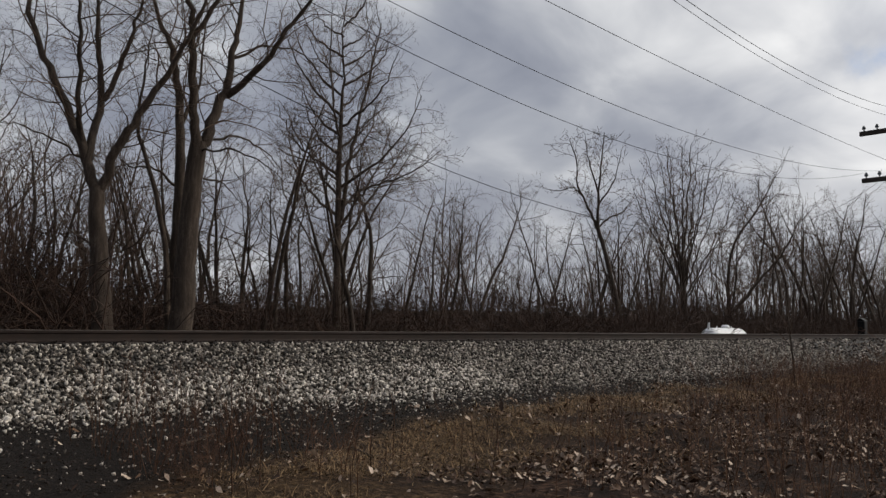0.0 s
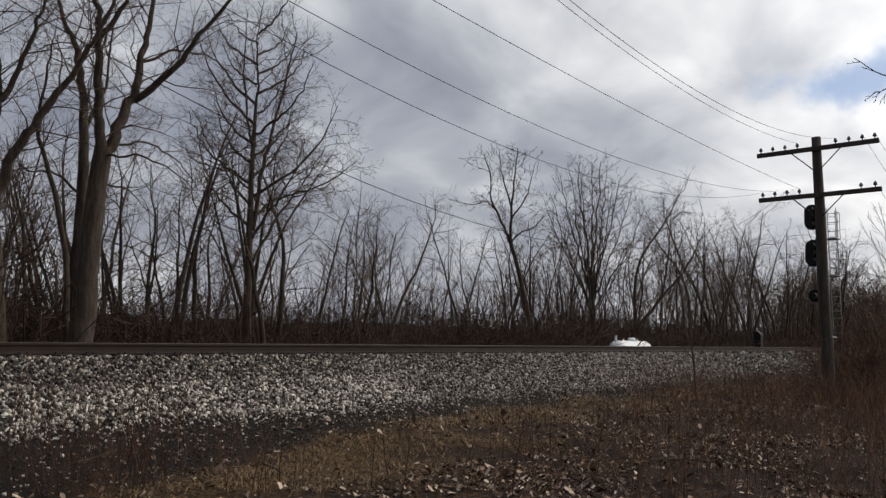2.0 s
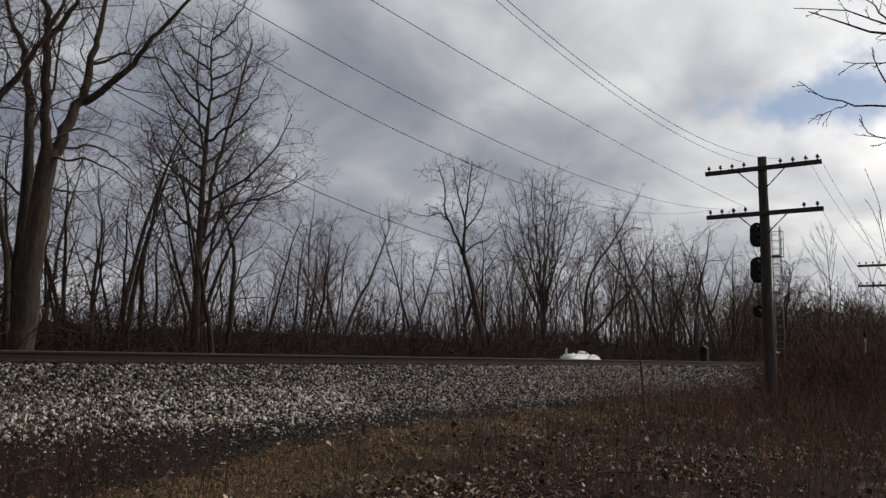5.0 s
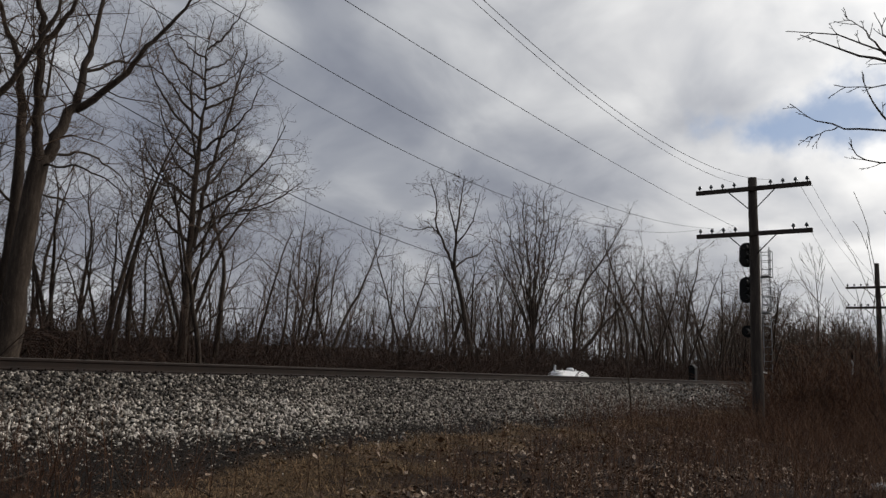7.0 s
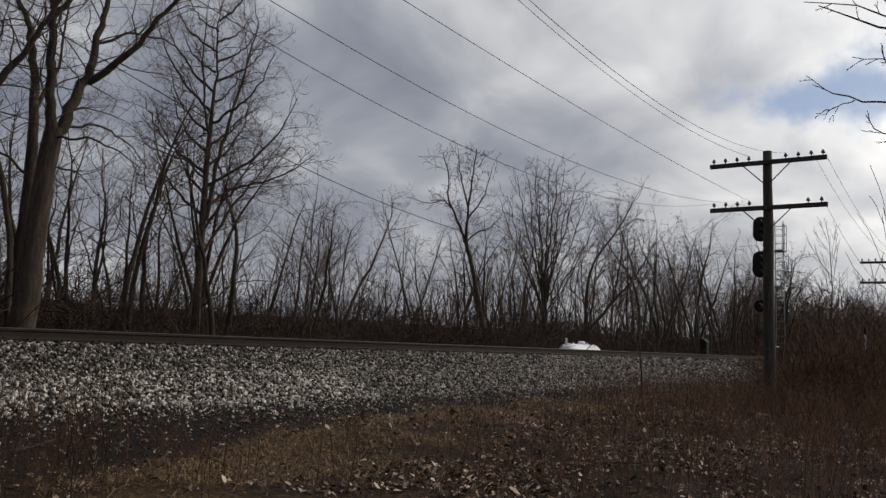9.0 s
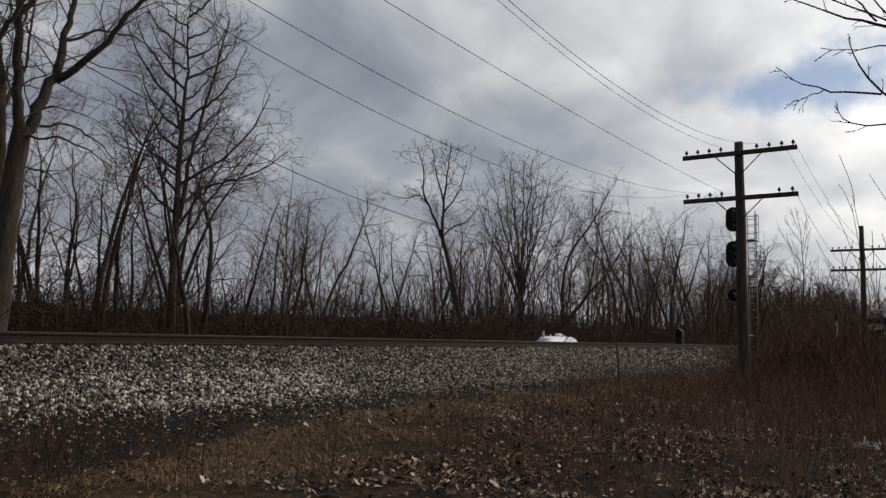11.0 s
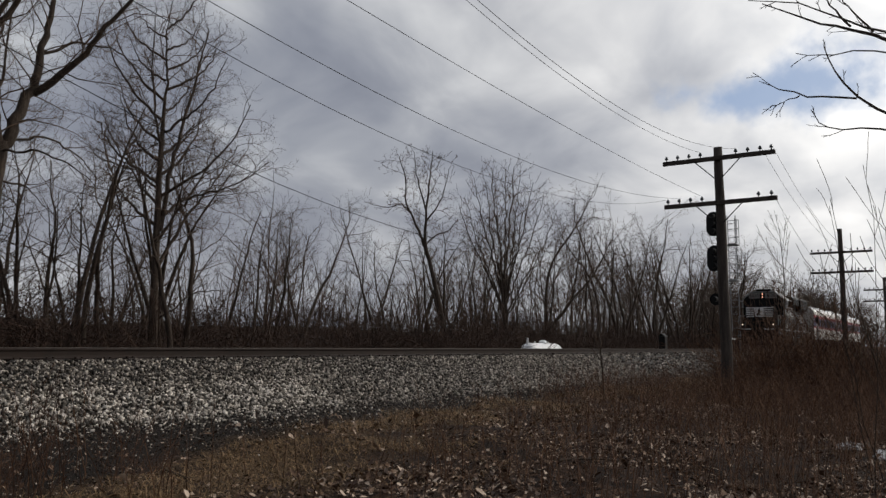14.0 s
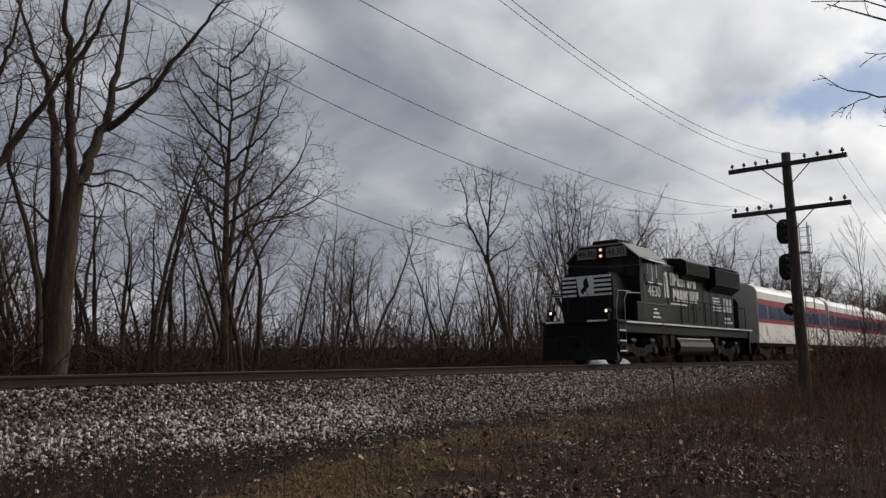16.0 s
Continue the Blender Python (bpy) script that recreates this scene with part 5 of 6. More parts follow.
def make_ballast():
    ys = np.array([10.0, 10.2, 10.7, 11.2, 11.7, 12.15, 12.5, 13.0, 14.1, 15.2, 16.05, 17.0, 18.0, 18.2])
    xs = np.concatenate([[-400], np.arange(-40, 200, 2.0), [400, 900]])
    gx, gy = np.meshgrid(xs, ys)
    gz = ballast_z(gy) - 0.02
    n = len(xs)
    i = (np.arange(len(ys) - 1)[:, None] * n + np.arange(n - 1)[None]).ravel()
    bed = new("ballast_bank", raw_mesh("ballast_bank", np.stack([gx.ravel(), gy.ravel(), gz.ravel()], 1), np.stack([i, i + 1, i + 1 + n, i + n], 1), M_BED))
    tagged(bed, "sloping bank of grey crushed stone ballast under the track", "ballast", kind="structure")
    rng = np.random.default_rng(4)
    octa = np.array([(1, 0, 0), (-1, 0, 0), (0, 1, 0), (0, -1, 0), (0, 0, 1), (0, 0, -1)], float)
    tris = np.array([(0, 2, 4), (2, 1, 4), (1, 3, 4), (3, 0, 4), (2, 0, 5), (1, 2, 5), (3, 1, 5), (0, 3, 5)])

    def stones(x, y, z, size):
        k = len(x)
        s = (octa[None] * rng.uniform(0.8, 1.5, (k, 6, 1)) + rng.normal(0, 0.28, (k, 6, 3))) * size[:, None, None] * rng.uniform(0.55, 1.2, (k, 1, 3))
        q = rng.normal(size=(k, 4))
        q /= np.linalg.norm(q, axis=1)[:, None]
        w, a, b, c = q.T
        r = np.stack([1 - 2 * (b * b + c * c), 2 * (a * b - c * w), 2 * (a * c + b * w), 2 * (a * b + c * w), 1 - 2 * (a * a + c * c), 2 * (b * c - a * w), 2 * (a * c - b * w), 2 * (b * c + a * w), 1 - 2 * (a * a + b * b)], 1).reshape(-1, 3, 3)
        v = np.einsum("kij,knj->kni", r, s) + np.stack([x, y, z], 1)[:, None]
        return v.reshape(-1, 3), (tris[None] + 6 * np.arange(k)[:, None, None]).reshape(-1, 3)

    def field(name, x0, x1, count, lo, hi, label, y0=10.05, y1=12.65, mat=None, loose=0.10):
        x = rng.uniform(x0, x1, count)
        y = y0 + (y1 - y0) * rng.uniform(0, 1, count)
        y = np.where(rng.uniform(size=count) < loose, 10.15 - rng.exponential(0.42, count), y)
        y += 0.12 * np.sin(x * 1.3) * (y < 10.5)
        z = np.where(y < 10.05, ground_z(x, y) + 0.01, ballast_z(y))
        v, f = stones(x, y, z + rng.uniform(-0.015, 0.03, count), rng.uniform(lo, hi, count) * np.where(y < 9.95, 0.7, 1.0))
        tagged(new(name, raw_mesh(name, v, f, mat or M_STONE)), label, "stones", kind="stuff")

    field("ballast_stones", 1.5, 12, 11000, 0.018, 0.037, "loose angular grey and white limestone ballast", 10.05, 11.15, None, 0.17)
    # darker stones from x = 12 onwards and all along the upper band
    field("ballast_stones", 12, 30, 16500, 0.017, 0.035, "loose angular darker grey ballast stones", 10.05, 11.15, M_DARKSTONE, 0.14)
    field("ballast_stones", 1.5, 30, 28000, 0.017, 0.034, "loose angular darker ballast stones below the ties", 11.0, 12.65, M_DARKSTONE, 0.0)
    field("ballast_stones", 30, 95, 8500, 0.03, 0.058, "loose angular grey and white limestone ballast farther along", mat=M_DARKSTONE)
    field("ballast_stones", -8, 1.5, 3000, 0.03, 0.055, "loose angular grey and white limestone ballast by the bank")

    # small dark rubble on the bare cinders
    k = 9000
    x = 1.5 + 20 * rng.uniform(0, 1, k) ** 1.2
    y0 = np.interp(x, [2, 4.2, 5.6, 10, 18, 30], [5.2, 6.9, 7.75, 8.6, 9.0, 9.2])
    y = y0 + (10.2 - y0) * rng.uniform(-0.1, 1, k)
    v, f = stones(x, y, ground_z(x, y) + 0.004, 0.006 + 0.016 * rng.uniform(0, 1, k) ** 3)
    tagged(new("cinder_rubble", raw_mesh("cinder_rubble", v, f, M_RUBBLE)), "small dark cinders and chips along the ballast's foot", "rubble", kind="stuff")


make_ballast()


def make_single_stones():
    """The largest loose stones along the nearest stretch of the bank, one by one."""
    rng = random.Random(71)
    kinds = []
    for k in range(8):
        bm = bmesh.new()
        bmesh.ops.create_cube(bm, size=1.5)
        bmesh.ops.bevel(bm, geom=bm.verts[:], offset=0.45, segments=1, affect="VERTICES")
        for v in bm.verts:
            v.co *= rng.uniform(0.75, 1.15)
            v.co.z *= 0.7
        me = bpy.data.meshes.new("stone")
        bm.to_mesh(me)
        bm.free()
        me.materials.append(M_STONE)
        kinds.append(me)
    bank = bpy.data.objects["ballast_bank"]
    for k in range(280):
        x = rng.uniform(2.5, 11)
        y = 10.15 + 0.9 * rng.random() ** 1.5 if k % 3 else rng.uniform(9.3, 10.15)
        z = float(ballast_z(y)) if y > 10.05 else float(ground_z(x, y))
        m = pose(x, y, z + 0.012, rng.uniform(-25, 25), rng.uniform(-25, 25), rng.uniform(0, 360)) @ Matrix.Scale(rng.uniform(0.026, 0.042) * (1 if k % 3 else 0.8), 4)
        part("stone", kinds[k % 8], None, bank, at=m)


make_single_stones()


def make_track():
    tr = thing("railway_track", "single railway track with rusty rails on dark wooden ties", "track", pose(0, TRACK_Y, RAIL_Z), kind="structure")
    prof = [(-0.075, -0.185), (0.075, -0.185), (0.075, -0.172), (0.02, -0.155), (0.012, -0.13), (0.012, -0.055), (0.036, -0.04), (0.037, -0.008), (0.028, -0.001), (-0.028, -0.001), (-0.037, -0.008), (-0.036, -0.04), (-0.012, -0.055), (-0.012, -0.13), (-0.02, -0.155), (-0.075, -0.172)]
    for s in (-1, 1):
        r = part("rail", Shape().prism([(a + s * 0.755, b) for a, b in prof], -300, 900), M_RAIL, tr)
        part("running_surface", Shape().box(-300, 900, s * 0.755 - 0.024, s * 0.755 + 0.024, -0.002, 0.001), M_RAILTOP, r, "polished steel running surface")
    tie = Shape().box(-0.115, 0.115, -1.3, 1.3, -0.36, -0.19, bevel=0.012).mesh("tie", M_TIE)
    plate = Shape()
    for s in (-1, 1):
        plate.box(-0.1, 0.1, s * 0.755 - 0.18, s * 0.755 + 0.18, -0.192, -0.183)
        for a in (-0.06, 0.06):
            for b in (-0.095, 0.095):
                plate.box(a - 0.012, a + 0.012, s * 0.755 + b - 0.018, s * 0.755 + b + 0.018, -0.19, -0.155)
    plate = plate.mesh("tie_plate", M_RAIL)
    rng = random.Random(2)
    for k in range(230):
        m = pose(-3 + k * 0.55 + rng.uniform(-0.03, 0.03), rng.uniform(-0.05, 0.05), rng.uniform(-0.01, 0.005), 0, 0, rng.uniform(-1.5, 1.5))
        t = part("tie", tie, None, tr, at=m)
        part("tie_plate", plate, None, t)


make_track()

# ---- near things ----
def grow(rng, out, p, d, length, r, depth, last, up=0.12, wob=0.16, kids=6, spread=(28, 58), ratio=(0.35, 0.62), tip=0.25, bare=0.25, rmin=0.006, fine=3, k0=7, taper=0.55):
    """One wavering branch and, by recursion, its children. out[depth] collects (points, radii)."""
    k = k0 if depth == 0 else (6 if depth == 1 else (5 if depth == 2 else fine))
    d = np.array(d, float)
    d /= np.linalg.norm(d)
    pts, dirs = [np.array(p, float)], [d]
    for i in range(k - 1):
        d = d + rng.normal(0, wob, 3) + np.array([0, 0, up])
        d /= np.linalg.norm(d)
        pts.append(pts[-1] + d * length / (k - 1))
        dirs.append(d)
    pts = np.array(pts)
    rad = np.maximum(r * np.linspace(1, tip, k), rmin)
    out.setdefault(depth, []).append((pts, rad))
    if depth >= last:
        return
    for c in range(kids if isinstance(kids, int) else kids[min(depth, len(kids) - 1)]):
        f = bare + (1 - bare) * (c + rng.uniform(0.2, 0.8)) / (kids if isinstance(kids, int) else kids[min(depth, len(kids) - 1)])
        x = f * (k - 1)
        i = min(int(x), k - 2)
        q = pts[i] + (pts[i + 1] - pts[i]) * (x - i)
        ax = rng.normal(size=3)
        side = ax - dirs[i] * ax.dot(dirs[i])
        side /= np.linalg.norm(side)
        a = radians(rng.uniform(*spread))
        grow(rng, out, q, dirs[i] * math.cos(a) + side * math.sin(a), length * rng.uniform(*ratio) * (1.15 - taper * f), max(rad[i] * rng.uniform(0.4, 0.6), rmin), depth + 1, last, up, wob * 1.08, kids, spread, ratio, tip, 0.2, rmin, fine, k0, taper)


def make_near_tree():
    """The tree beside the viewpoint, whose twigs reach across the sky: limbs as bent lines with short twigs."""
    rng = np.random.default_rng(77)
    base = np.array([9.5, -1.3, 0])
    out = {0: [(np.array([(0, 0, -0.1), (0, 0.05, 1.5), (-0.08, 0.1, 3.0), (-0.05, 0.15, 4.6), (-0.1, 0.2, 6.2)]), np.array([0.13, 0.11, 0.09, 0.065, 0.04]))]}
    fork, low = (9.42, -1.15, 3.9), (9.42, -1.18, 3.1)
    limbs = [((fork, (9.1, -0.2, 4.25), (8.95, 0.58, 4.64), (8.95, 0.89, 4.87), (8.95, 1.09, 4.92), (8.95, 1.4, 5.11), (8.93, 1.73, 5.3)), 0.03),
             (((8.95, 0.89, 4.87), (8.95, 1.11, 5.21), (8.95, 1.3, 5.45)), 0.014),
             ((fork, (9.1, -0.2, 4.35), (8.95, 0.58, 4.75), (8.95, 0.97, 4.95), (8.95, 1.34, 5.24), (8.9, 1.87, 5.36)), 0.022),
             (((8.95, 0.69, 4.77), (8.95, 0.91, 5.09), (8.95, 1.02, 5.4)), 0.014),
             ((fork, (9.1, -0.1, 4.3), (8.95, 0.72, 4.61), (8.95, 1.14, 4.61), (8.95, 1.42, 4.69)), 0.016),
             ((low, (9.1, -0.2, 3.4), (8.95, 0.62, 3.9), (8.95, 0.87, 4.11), (8.95, 1.04, 4.4), (8.95, 1.14, 4.6), (8.95, 1.14, 4.76)), 0.024),
             (((8.95, 0.87, 4.11), (8.95, 1.4, 4.23), (8.95, 1.65, 4.35), (8.95, 1.86, 4.56)), 0.014),
             (((8.95, 1.4, 4.23), (8.95, 1.55, 4.19), (8.95, 1.7, 4.15)), 0.008),
             ((low, (9.1, -0.2, 3.5), (8.95, 0.63, 3.77), (8.95, 0.84, 3.8), (8.95, 1.15, 3.8), (8.95, 1.25, 3.95), (8.95, 1.3, 4.06)), 0.018),
             (((9.44, -1.13, 4.8), (9.1, 0.0, 5.4), (9.0, 0.7, 6.3)), 0.026)]
    for line, r in limbs:
        ctrl = np.array(line) - base
        s = np.linspace(0, 1, 11)
        k = np.linspace(0, 1, len(ctrl))
        pts = np.stack([np.interp(s, k, ctrl[:, c]) for c in range(3)], 1)
        pts[1:-1] = (pts[:-2] + 2 * pts[1:-1] + pts[2:]) / 4 + rng.normal(0, 0.007, (9, 3))
        rad = np.maximum(0.82 * r * np.linspace(1, 0.22, 11), 0.004)
        out.setdefault(1, []).append((pts, rad))
        for i in range(4, 10):
            for n in range(1 if rng.uniform() < 0.75 else 0):
                d = pts[min(i + 1, 10)] - pts[i - 1]
                d /= np.linalg.norm(d)
                side = rng.normal(size=3) * np.array([0.6, 1, 1])
                side -= d * side.dot(d)
                grow(rng, out, pts[i], d + side / np.linalg.norm(side) * rng.uniform(0.4, 0.9), rng.uniform(0.10, 0.24), 0.005, 2, 3, 0.0, 0.12, (0, 0, 2), (20, 45), (0.25, 0.5), 0.4, 0.3, 0.0028)
    put_tree("tree", tree_meshes(out, "near_tree", (10, 6, 5, 4, 3), 1, crown=M_BARK), "bare tree with long thin reaching twigs beside the viewpoint", pose(9.5, -1.3, 0.0))


make_near_tree()


def make_shoots():
    rng = np.random.default_rng(12)
    out = {0: []}
    for k in range(15):
        q = np.array([rng.normal(0, 0.35), rng.normal(0, 0.26), -0.05])
        lean = rng.uniform(-0.04, 0.12) if k > 1 else rng.uniform(0.2, 0.38)
        d = np.array([rng.normal(0, 0.06), lean, 1])
        grow(rng, out, q, d, rng.uniform(2.2, 3.7), 0.0065, 0, 1, 0.02, 0.09, (4,), (15, 38), (0.2, 0.45), 0.3, 0.35, 0.003)
    t = thing("shrub", "tall bare shrub of slender upright shoots", "shrub", pose(9.6, 0.55, float(ground_z(9.6, 0.55))))
    for k, line in enumerate(out[0]):
        sh = part("shoot", strands("shoot", [line], M_BARK, 5), None, t)
        for tw in out[1][4 * k:4 * k + 4]:
            part("twig", strands("twig", [tw], M_TWIG, 4), None, sh)
    # young tree by the far pole, and a dark dead stalk by the track
    o = {}
    grow(np.random.default_rng(5), o, (0, 0, 0), (0.02, 0, 1), 6.4, 0.05, 0, 2, 0.06, 0.05, (15, 5), (22, 40), (0.28, 0.42), 0.12, 0.25, 0.0075)
    put_tree("sapling", tree_meshes(o, "sapling", (6, 4, 3), 0), "thin bare sapling with pale upswept twigs", pose(35.4, 6.6, float(ground_z(35.4, 6.6)) - 0.05), "sapling")
    o = {}
    grow(np.random.default_rng(6), o, (0, 0, 0), (0.0, 0.0, 1), 2.3, 0.028, 0, 2, 0.05, 0.025, (10, 4), (25, 50), (0.2, 0.36), 0.3, 0.3, 0.005)
    put_tree("dead_stalk", tree_meshes(o, "dead_stalk", (6, 4, 3), 0), "dark dead weed stalk beside the ballast", pose(20.6, 8.35, float(ground_z(20.6, 8.35)) - 0.05), "weed")


make_shoots()


def zone_points(rng, n, x0, x1, y0, y1):
    x, y = rng.uniform(x0, x1, n), rng.uniform(y0, y1, n)
    return x, y, ground_z(x, y)


def make_weeds():
    rng = np.random.default_rng(31)
    lines = []
    for i in range(2500):
        x = rng.uniform(5.5, 24)
        y = rng.uniform(0.6, 8.9) if i > 120 else 7.6 + 0.9 * rng.normal()
        x = x if i > 120 else rng.uniform(3.2, 5.2)
        if i > 120 and y > 7.3 and x < 16.5:
            continue
        if i > 120 and rng.uniform() > np.interp(math.degrees(math.atan2(y, x)), [5, 20, 30, 45, 60], [1, 0.85, 0.35, 0.12, 0.06]):
            continue
        z = float(ground_z(x, y)) - 0.02
        h = rng.uniform(0.3, 1.05) * (1.25 if y < 4 and x > 8 else 1.0)
        o = {}
        grow(rng, o, (x, y, z), (rng.normal(0, 0.16), rng.normal(0, 0.16), 1), h, rng.uniform(0.003, 0.0055), 2, 3, 0.0, 0.09, 4, (18, 50), (0.2, 0.4), 0.4, 0.35, 0.0018)
        lines += [l for v in o.values() for l in v]
    tagged(new("dry_weeds", strands("dry_weeds", lines, M_BRUSH, 3)), "thin dry red-brown weed stems standing in the litter", "weeds", kind="stuff")


make_weeds()


def make_grass():
    rng = np.random.default_rng(41)
    n = 240000
    x = rng.uniform(2.5, 34, n)
    y = rng.uniform(4.4, 9.7, n)
    clump = np.sin(x * 2.1 + np.sin(y * 3.0)) + np.sin(y * 2.7 - x * 0.8 + 1.3) + rng.normal(0, 0.6, n)
    edge = np.interp(x, [2, 4.2, 5.6, 10, 18, 30], [5.2, 6.9, 7.75, 8.6, 9.0, 9.2]) + 0.25 * np.sin(x * 1.7) + rng.exponential(0.16, n) - 0.25 * rng.uniform(size=n)
    near = np.interp(x, [4, 5, 9.3, 17, 30], [4.7, 5.1, 6.8, 7.8, 8.2]) + 0.4 * np.sin(x * 1.1) - (rng.uniform(0, 1, n) < 0.12) * 1.2
    hollow = np.sin(x * 0.9 + 1.7 * np.sin(y * 1.1)) + np.sin(y * 1.6 + 0.6 * x)
    keep = (clump > -0.5) & (y < edge) & (y > near - 0.5) & (hollow > -1.1 + rng.normal(0, 0.25, n))
    x, y = x[keep], y[keep]
    m = len(x)
    z = ground_z(x, y) - 0.01
    h = rng.uniform(0.02, 0.075, m) * rng.choice([0.6, 1.0, 1.7], m, p=[0.45, 0.4, 0.15])
    a = rng.uniform(0, 2 * np.pi, m)
    lean = rng.uniform(1.0, 4.0, m) * h
    dx, dy = np.cos(a), np.sin(a)
    w = rng.uniform(0.0016, 0.0042, m)
    p = np.stack([x, y, z], 1)
    side = np.stack([-dy * w, dx * w, 0 * w], 1)
    mid = p + np.stack([dx * lean * 0.35, dy * lean * 0.35, h * 0.7], 1)
    top = p + np.stack([dx * lean, dy * lean, h * rng.uniform(0.5, 1.0, m)], 1)
    v = np.stack([p - side, p + side, mid + side * 0.8, mid - side * 0.8, top + side * 0.2, top - side * 0.2], 1).reshape(-1, 3)
    f = (np.array([[0, 1, 2, 3], [3, 2, 4, 5]])[None] + 6 * np.arange(m)[:, None, None]).reshape(-1, 4)
    tagged(new("dry_grass", raw_mesh("dry_grass", v, f, M_STRAW)), "matted dry straw-coloured grass in a strip along the cinders", "grass", kind="stuff")


make_grass()


def make_leaves():
    rng = np.random.default_rng(51)
    n = 100000
    x, y = 2.0 + 22 * rng.uniform(0, 1, n) ** 1.15, rng.uniform(0.2, 9.4, n)
    wide = rng.uniform(size=n) < 0.14
    x, y = np.where(wide, rng.uniform(-12, 30, n), x), np.where(wide, rng.uniform(-10, 8, n), y)
    keep = rng.uniform(size=n) < np.interp(y - np.interp(x, [4, 5, 9.3, 17, 30], [4.7, 5.1, 6.8, 7.8, 8.2]), [-1.0, 0.3, 1.5, 3], [1, 0.3, 0.15, 0.1])
    patch = np.sin(x * 1.3 + 2 * np.sin(y)) + np.sin(y * 1.9 + x * 0.5) + 0.8 * np.sin(x * 3.7 + 2.3 * np.sin(y * 2.9 + 1))
    keep &= rng.uniform(size=n) < np.interp(patch, [-1.2, 0, 1.2], [0.06, 0.5, 1])
    x, y = x[keep], y[keep]
    m = len(x)
    z = ground_z(x, y) + rng.uniform(0.0, 0.03, m)
    s = rng.uniform(0.008, 0.026, m) * rng.choice([0.8, 1.1, 1.6, 2.1], m, p=[0.45, 0.37, 0.15, 0.03])
    a = rng.uniform(0, 2 * np.pi, m)
    ux, uy = np.cos(a), np.sin(a)
    base = np.array([(-1.3, 0, 0), (-0.3, 0.8, 0), (0.7, 0.55, 0), (1.2, 0, 0), (0.7, -0.55, 0), (-0.3, -0.8, 0)])
    curl = rng.uniform(-0.1, 0.9, (m, 6))
    bx = base[None, :, 0] * s[:, None] * rng.uniform(0.7, 1.2, (m, 6))
    by = base[None, :, 1] * s[:, None] * rng.uniform(0.6, 1.2, (m, 6))
    tilt = rng.normal(0, 0.45, (m, 2))
    vz = curl * np.abs(base[None, :, 1]) * s[:, None] + bx * tilt[:, :1] + by * tilt[:, 1:]
    v = np.stack([x[:, None] + bx * ux[:, None] - by * uy[:, None], y[:, None] + bx * uy[:, None] + by * ux[:, None], z[:, None] + vz - vz.min(1, keepdims=True)], 2).reshape(-1, 3)
    f = (np.array([[0, 1, 2, 3], [0, 3, 4, 5]])[None] + 6 * np.arange(m)[:, None, None]).reshape(-1, 4)
    tagged(new("fallen_leaves", raw_mesh("fallen_leaves", v, f, M_LEAF)), "scattered curled brown and pale dead leaves", "leaves", kind="stuff")


make_leaves()


def make_large_leaves():
    """The largest pale dead leaves of the nearest litter, one by one: curled, with a raised midrib."""
    rng = random.Random(83)
    kinds = []
    for k in range(6):
        sh = Shape()
        curl = rng.uniform(0.15, 0.5)
        rows = [(-1.2, 0.0), (-0.7, 0.55), (0.0, 0.75), (0.7, 0.5), (1.25, 0.0)]
        verts = []
        for x, w in rows:
            w *= rng.uniform(0.8, 1.2)
            for side in (-1, 0, 1):
                verts.append((x, side * w, curl * abs(side) * w + 0.18 * x * x * curl))
        verts += [(x, y, z - 0.03) for x, y, z in verts]
        faces = []
        for i in range(4):
            for j in range(2):
                q = [3 * i + j, 3 * i + j + 1, 3 * i + j + 4, 3 * i + j + 3]
                faces += [q, [n + 15 for n in q[::-1]]]
        kinds.append(sh.add(verts, faces).mesh("leaf", M_LEAF))
    soil = bpy.data.objects["ground"]
    for k in range(260):
        a, r = radians(rng.uniform(12, 52)), rng.uniform(6.0, 12.5)
        x, y = r * math.cos(a), r * math.sin(a)
        m = pose(x, y, float(ground_z(x, y)) + 0.012, rng.uniform(-18, 18), rng.uniform(-18, 18), rng.uniform(0, 360)) @ Matrix.Scale(rng.uniform(0.028, 0.052), 4)
        part("leaf", kinds[k % 6], None, soil, at=m)


make_large_leaves()


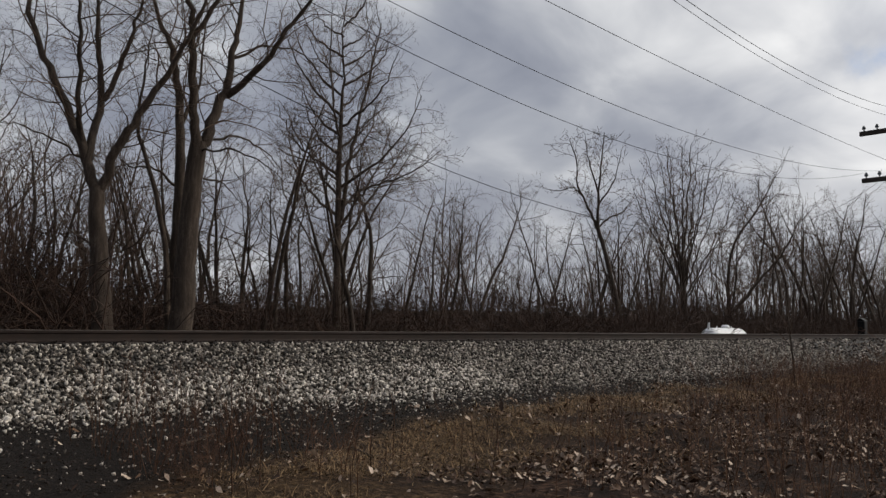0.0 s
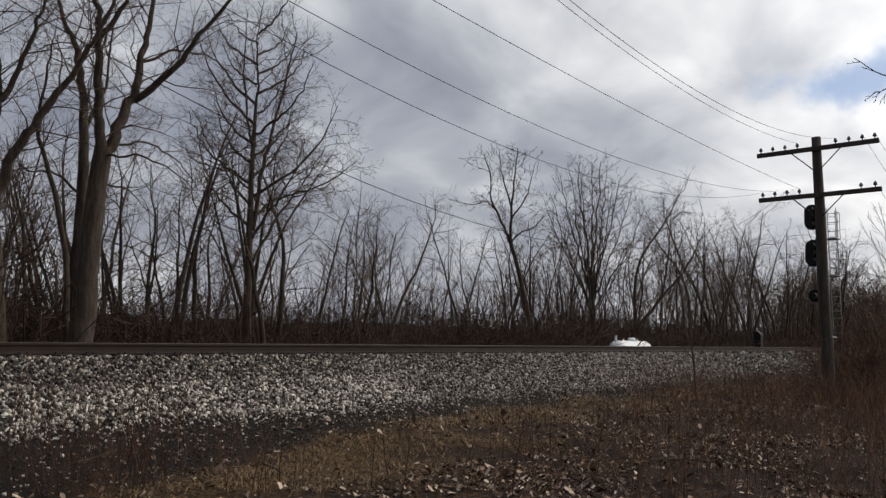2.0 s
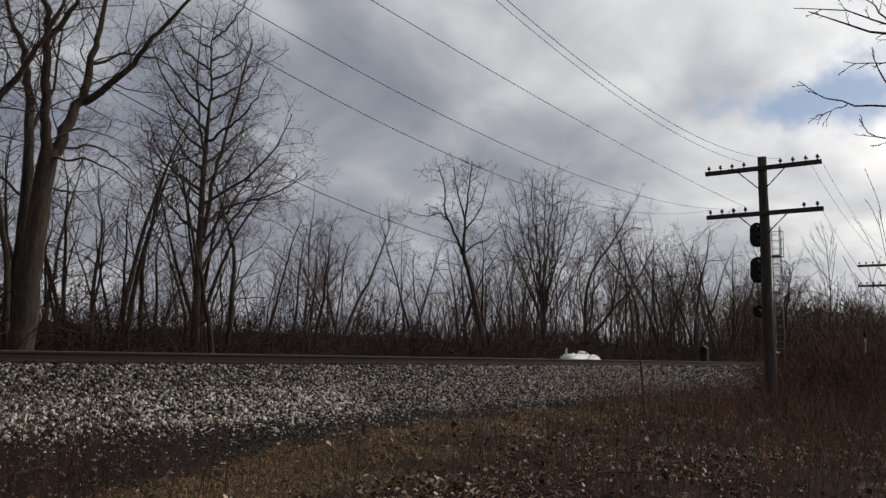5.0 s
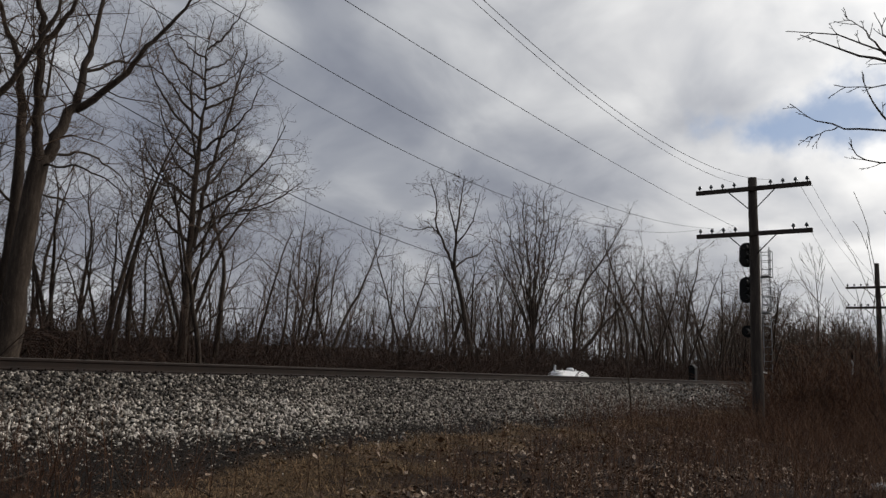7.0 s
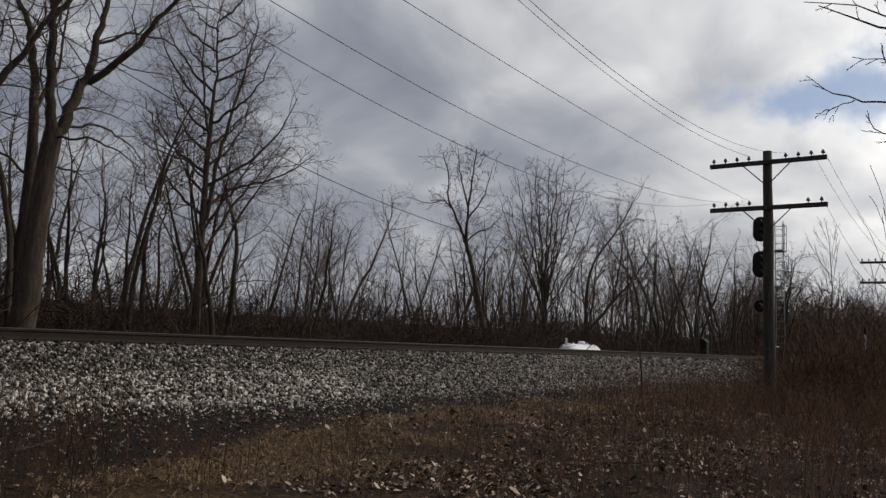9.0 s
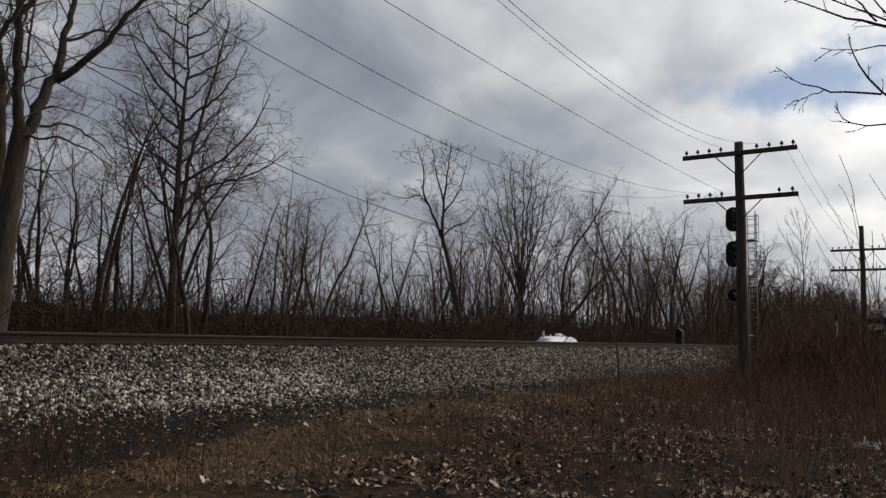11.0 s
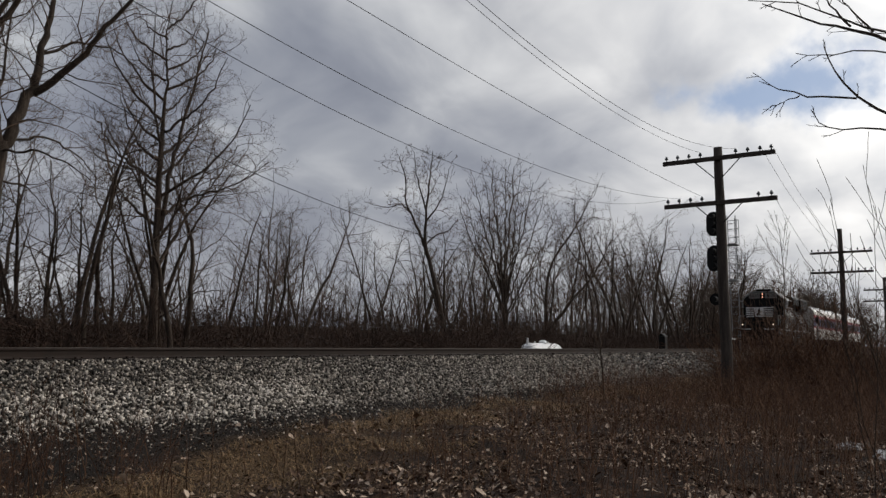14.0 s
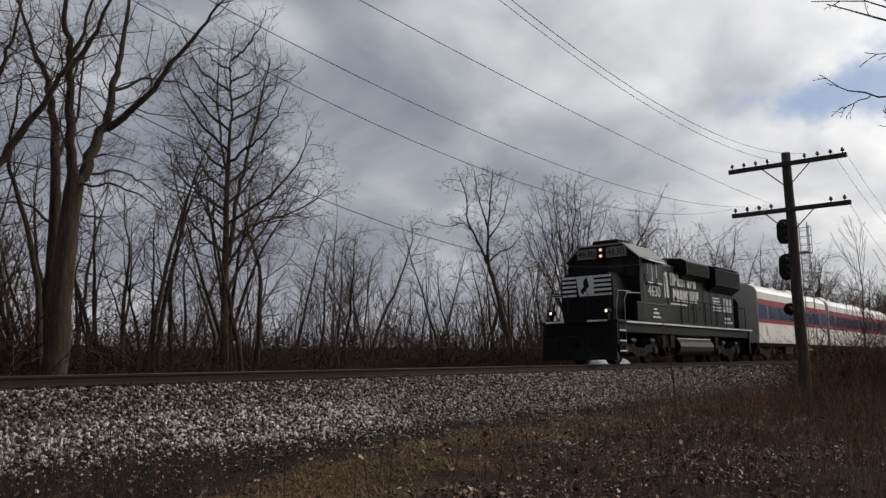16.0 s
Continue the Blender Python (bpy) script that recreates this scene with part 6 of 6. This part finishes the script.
def make_ice(x, y, rx, ry, seed):
    """A low uneven crust that follows the ground, ragged at its rim."""
    rng = random.Random(seed)
    k, rings = 28, (1.0, 0.82, 0.5, 0.2)
    rim = [rng.uniform(0.55, 1.2) for i in range(k)]
    verts, faces = [], []
    for n, r in enumerate(rings):
        for i in range(k):
            a = 2 * math.pi * i / k
            px, py = x + rx * r * rim[i] * math.cos(a), y + ry * r * rim[i] * math.sin(a)
            verts.append((px, py, float(ground_z(px, py)) + (-0.01, 0.025, 0.035, 0.04)[n] + rng.uniform(0, 0.008)))
    for n in range(3):
        for i in range(k):
            faces.append([n * k + i, n * k + (i + 1) % k, (n + 1) * k + (i + 1) % k, (n + 1) * k + i])
    faces.append([3 * k + i for i in range(k)])
    tagged(new("ice_patch", Shape().add(verts, faces).mesh("ice_patch", M_ICE)), "thin white patch of old ice among the weeds", "ice", "ice patches")


make_ice(14.4, 1.75, 0.4, 0.22, 1)
make_ice(13.8, 1.2, 0.5, 0.2, 2)
make_ice(12.4, 0.95, 0.25, 0.1, 3)


def make_stick(x, y, length, turn, seed):
    o = {}
    grow(np.random.default_rng(seed), o, (0, 0, 0.02), (1, 0, 0.02), length, 0.02, 0, 1, 0.0, 0.06, (3,), (20, 45), (0.2, 0.4), 0.4, 0.4, 0.005)
    t = thing("fallen_branch", "pale fallen dead branch lying on the ground", "branch", pose(x, y, float(ground_z(x, y)) + 0.01, 0, 0, turn))
    part("stem", strands("stem", o[0], M_BARK, 6), None, t)
    for line in o[1]:
        part("twig", strands("twig", [line], M_BARK, 4), None, t)


make_stick(4.2, 8.2, 0.7, 15, 1)
make_stick(5.6, 6.7, 0.5, 70, 2)
make_stick(9.8, 4.6, 0.9, -30, 3)

def motions():
    speed = 19.95
    for ob, rel in ((loco, 0.0), (coach_a, 14.0), (coach_b, 29.0)):
        walk(ob, [(t, pose(28.3 + speed * (16.0 - t) + rel, TRACK_Y, RAIL_Z)) for t in (0.0, 4.0, 8.0, 12.0, 16.0)])


motions()
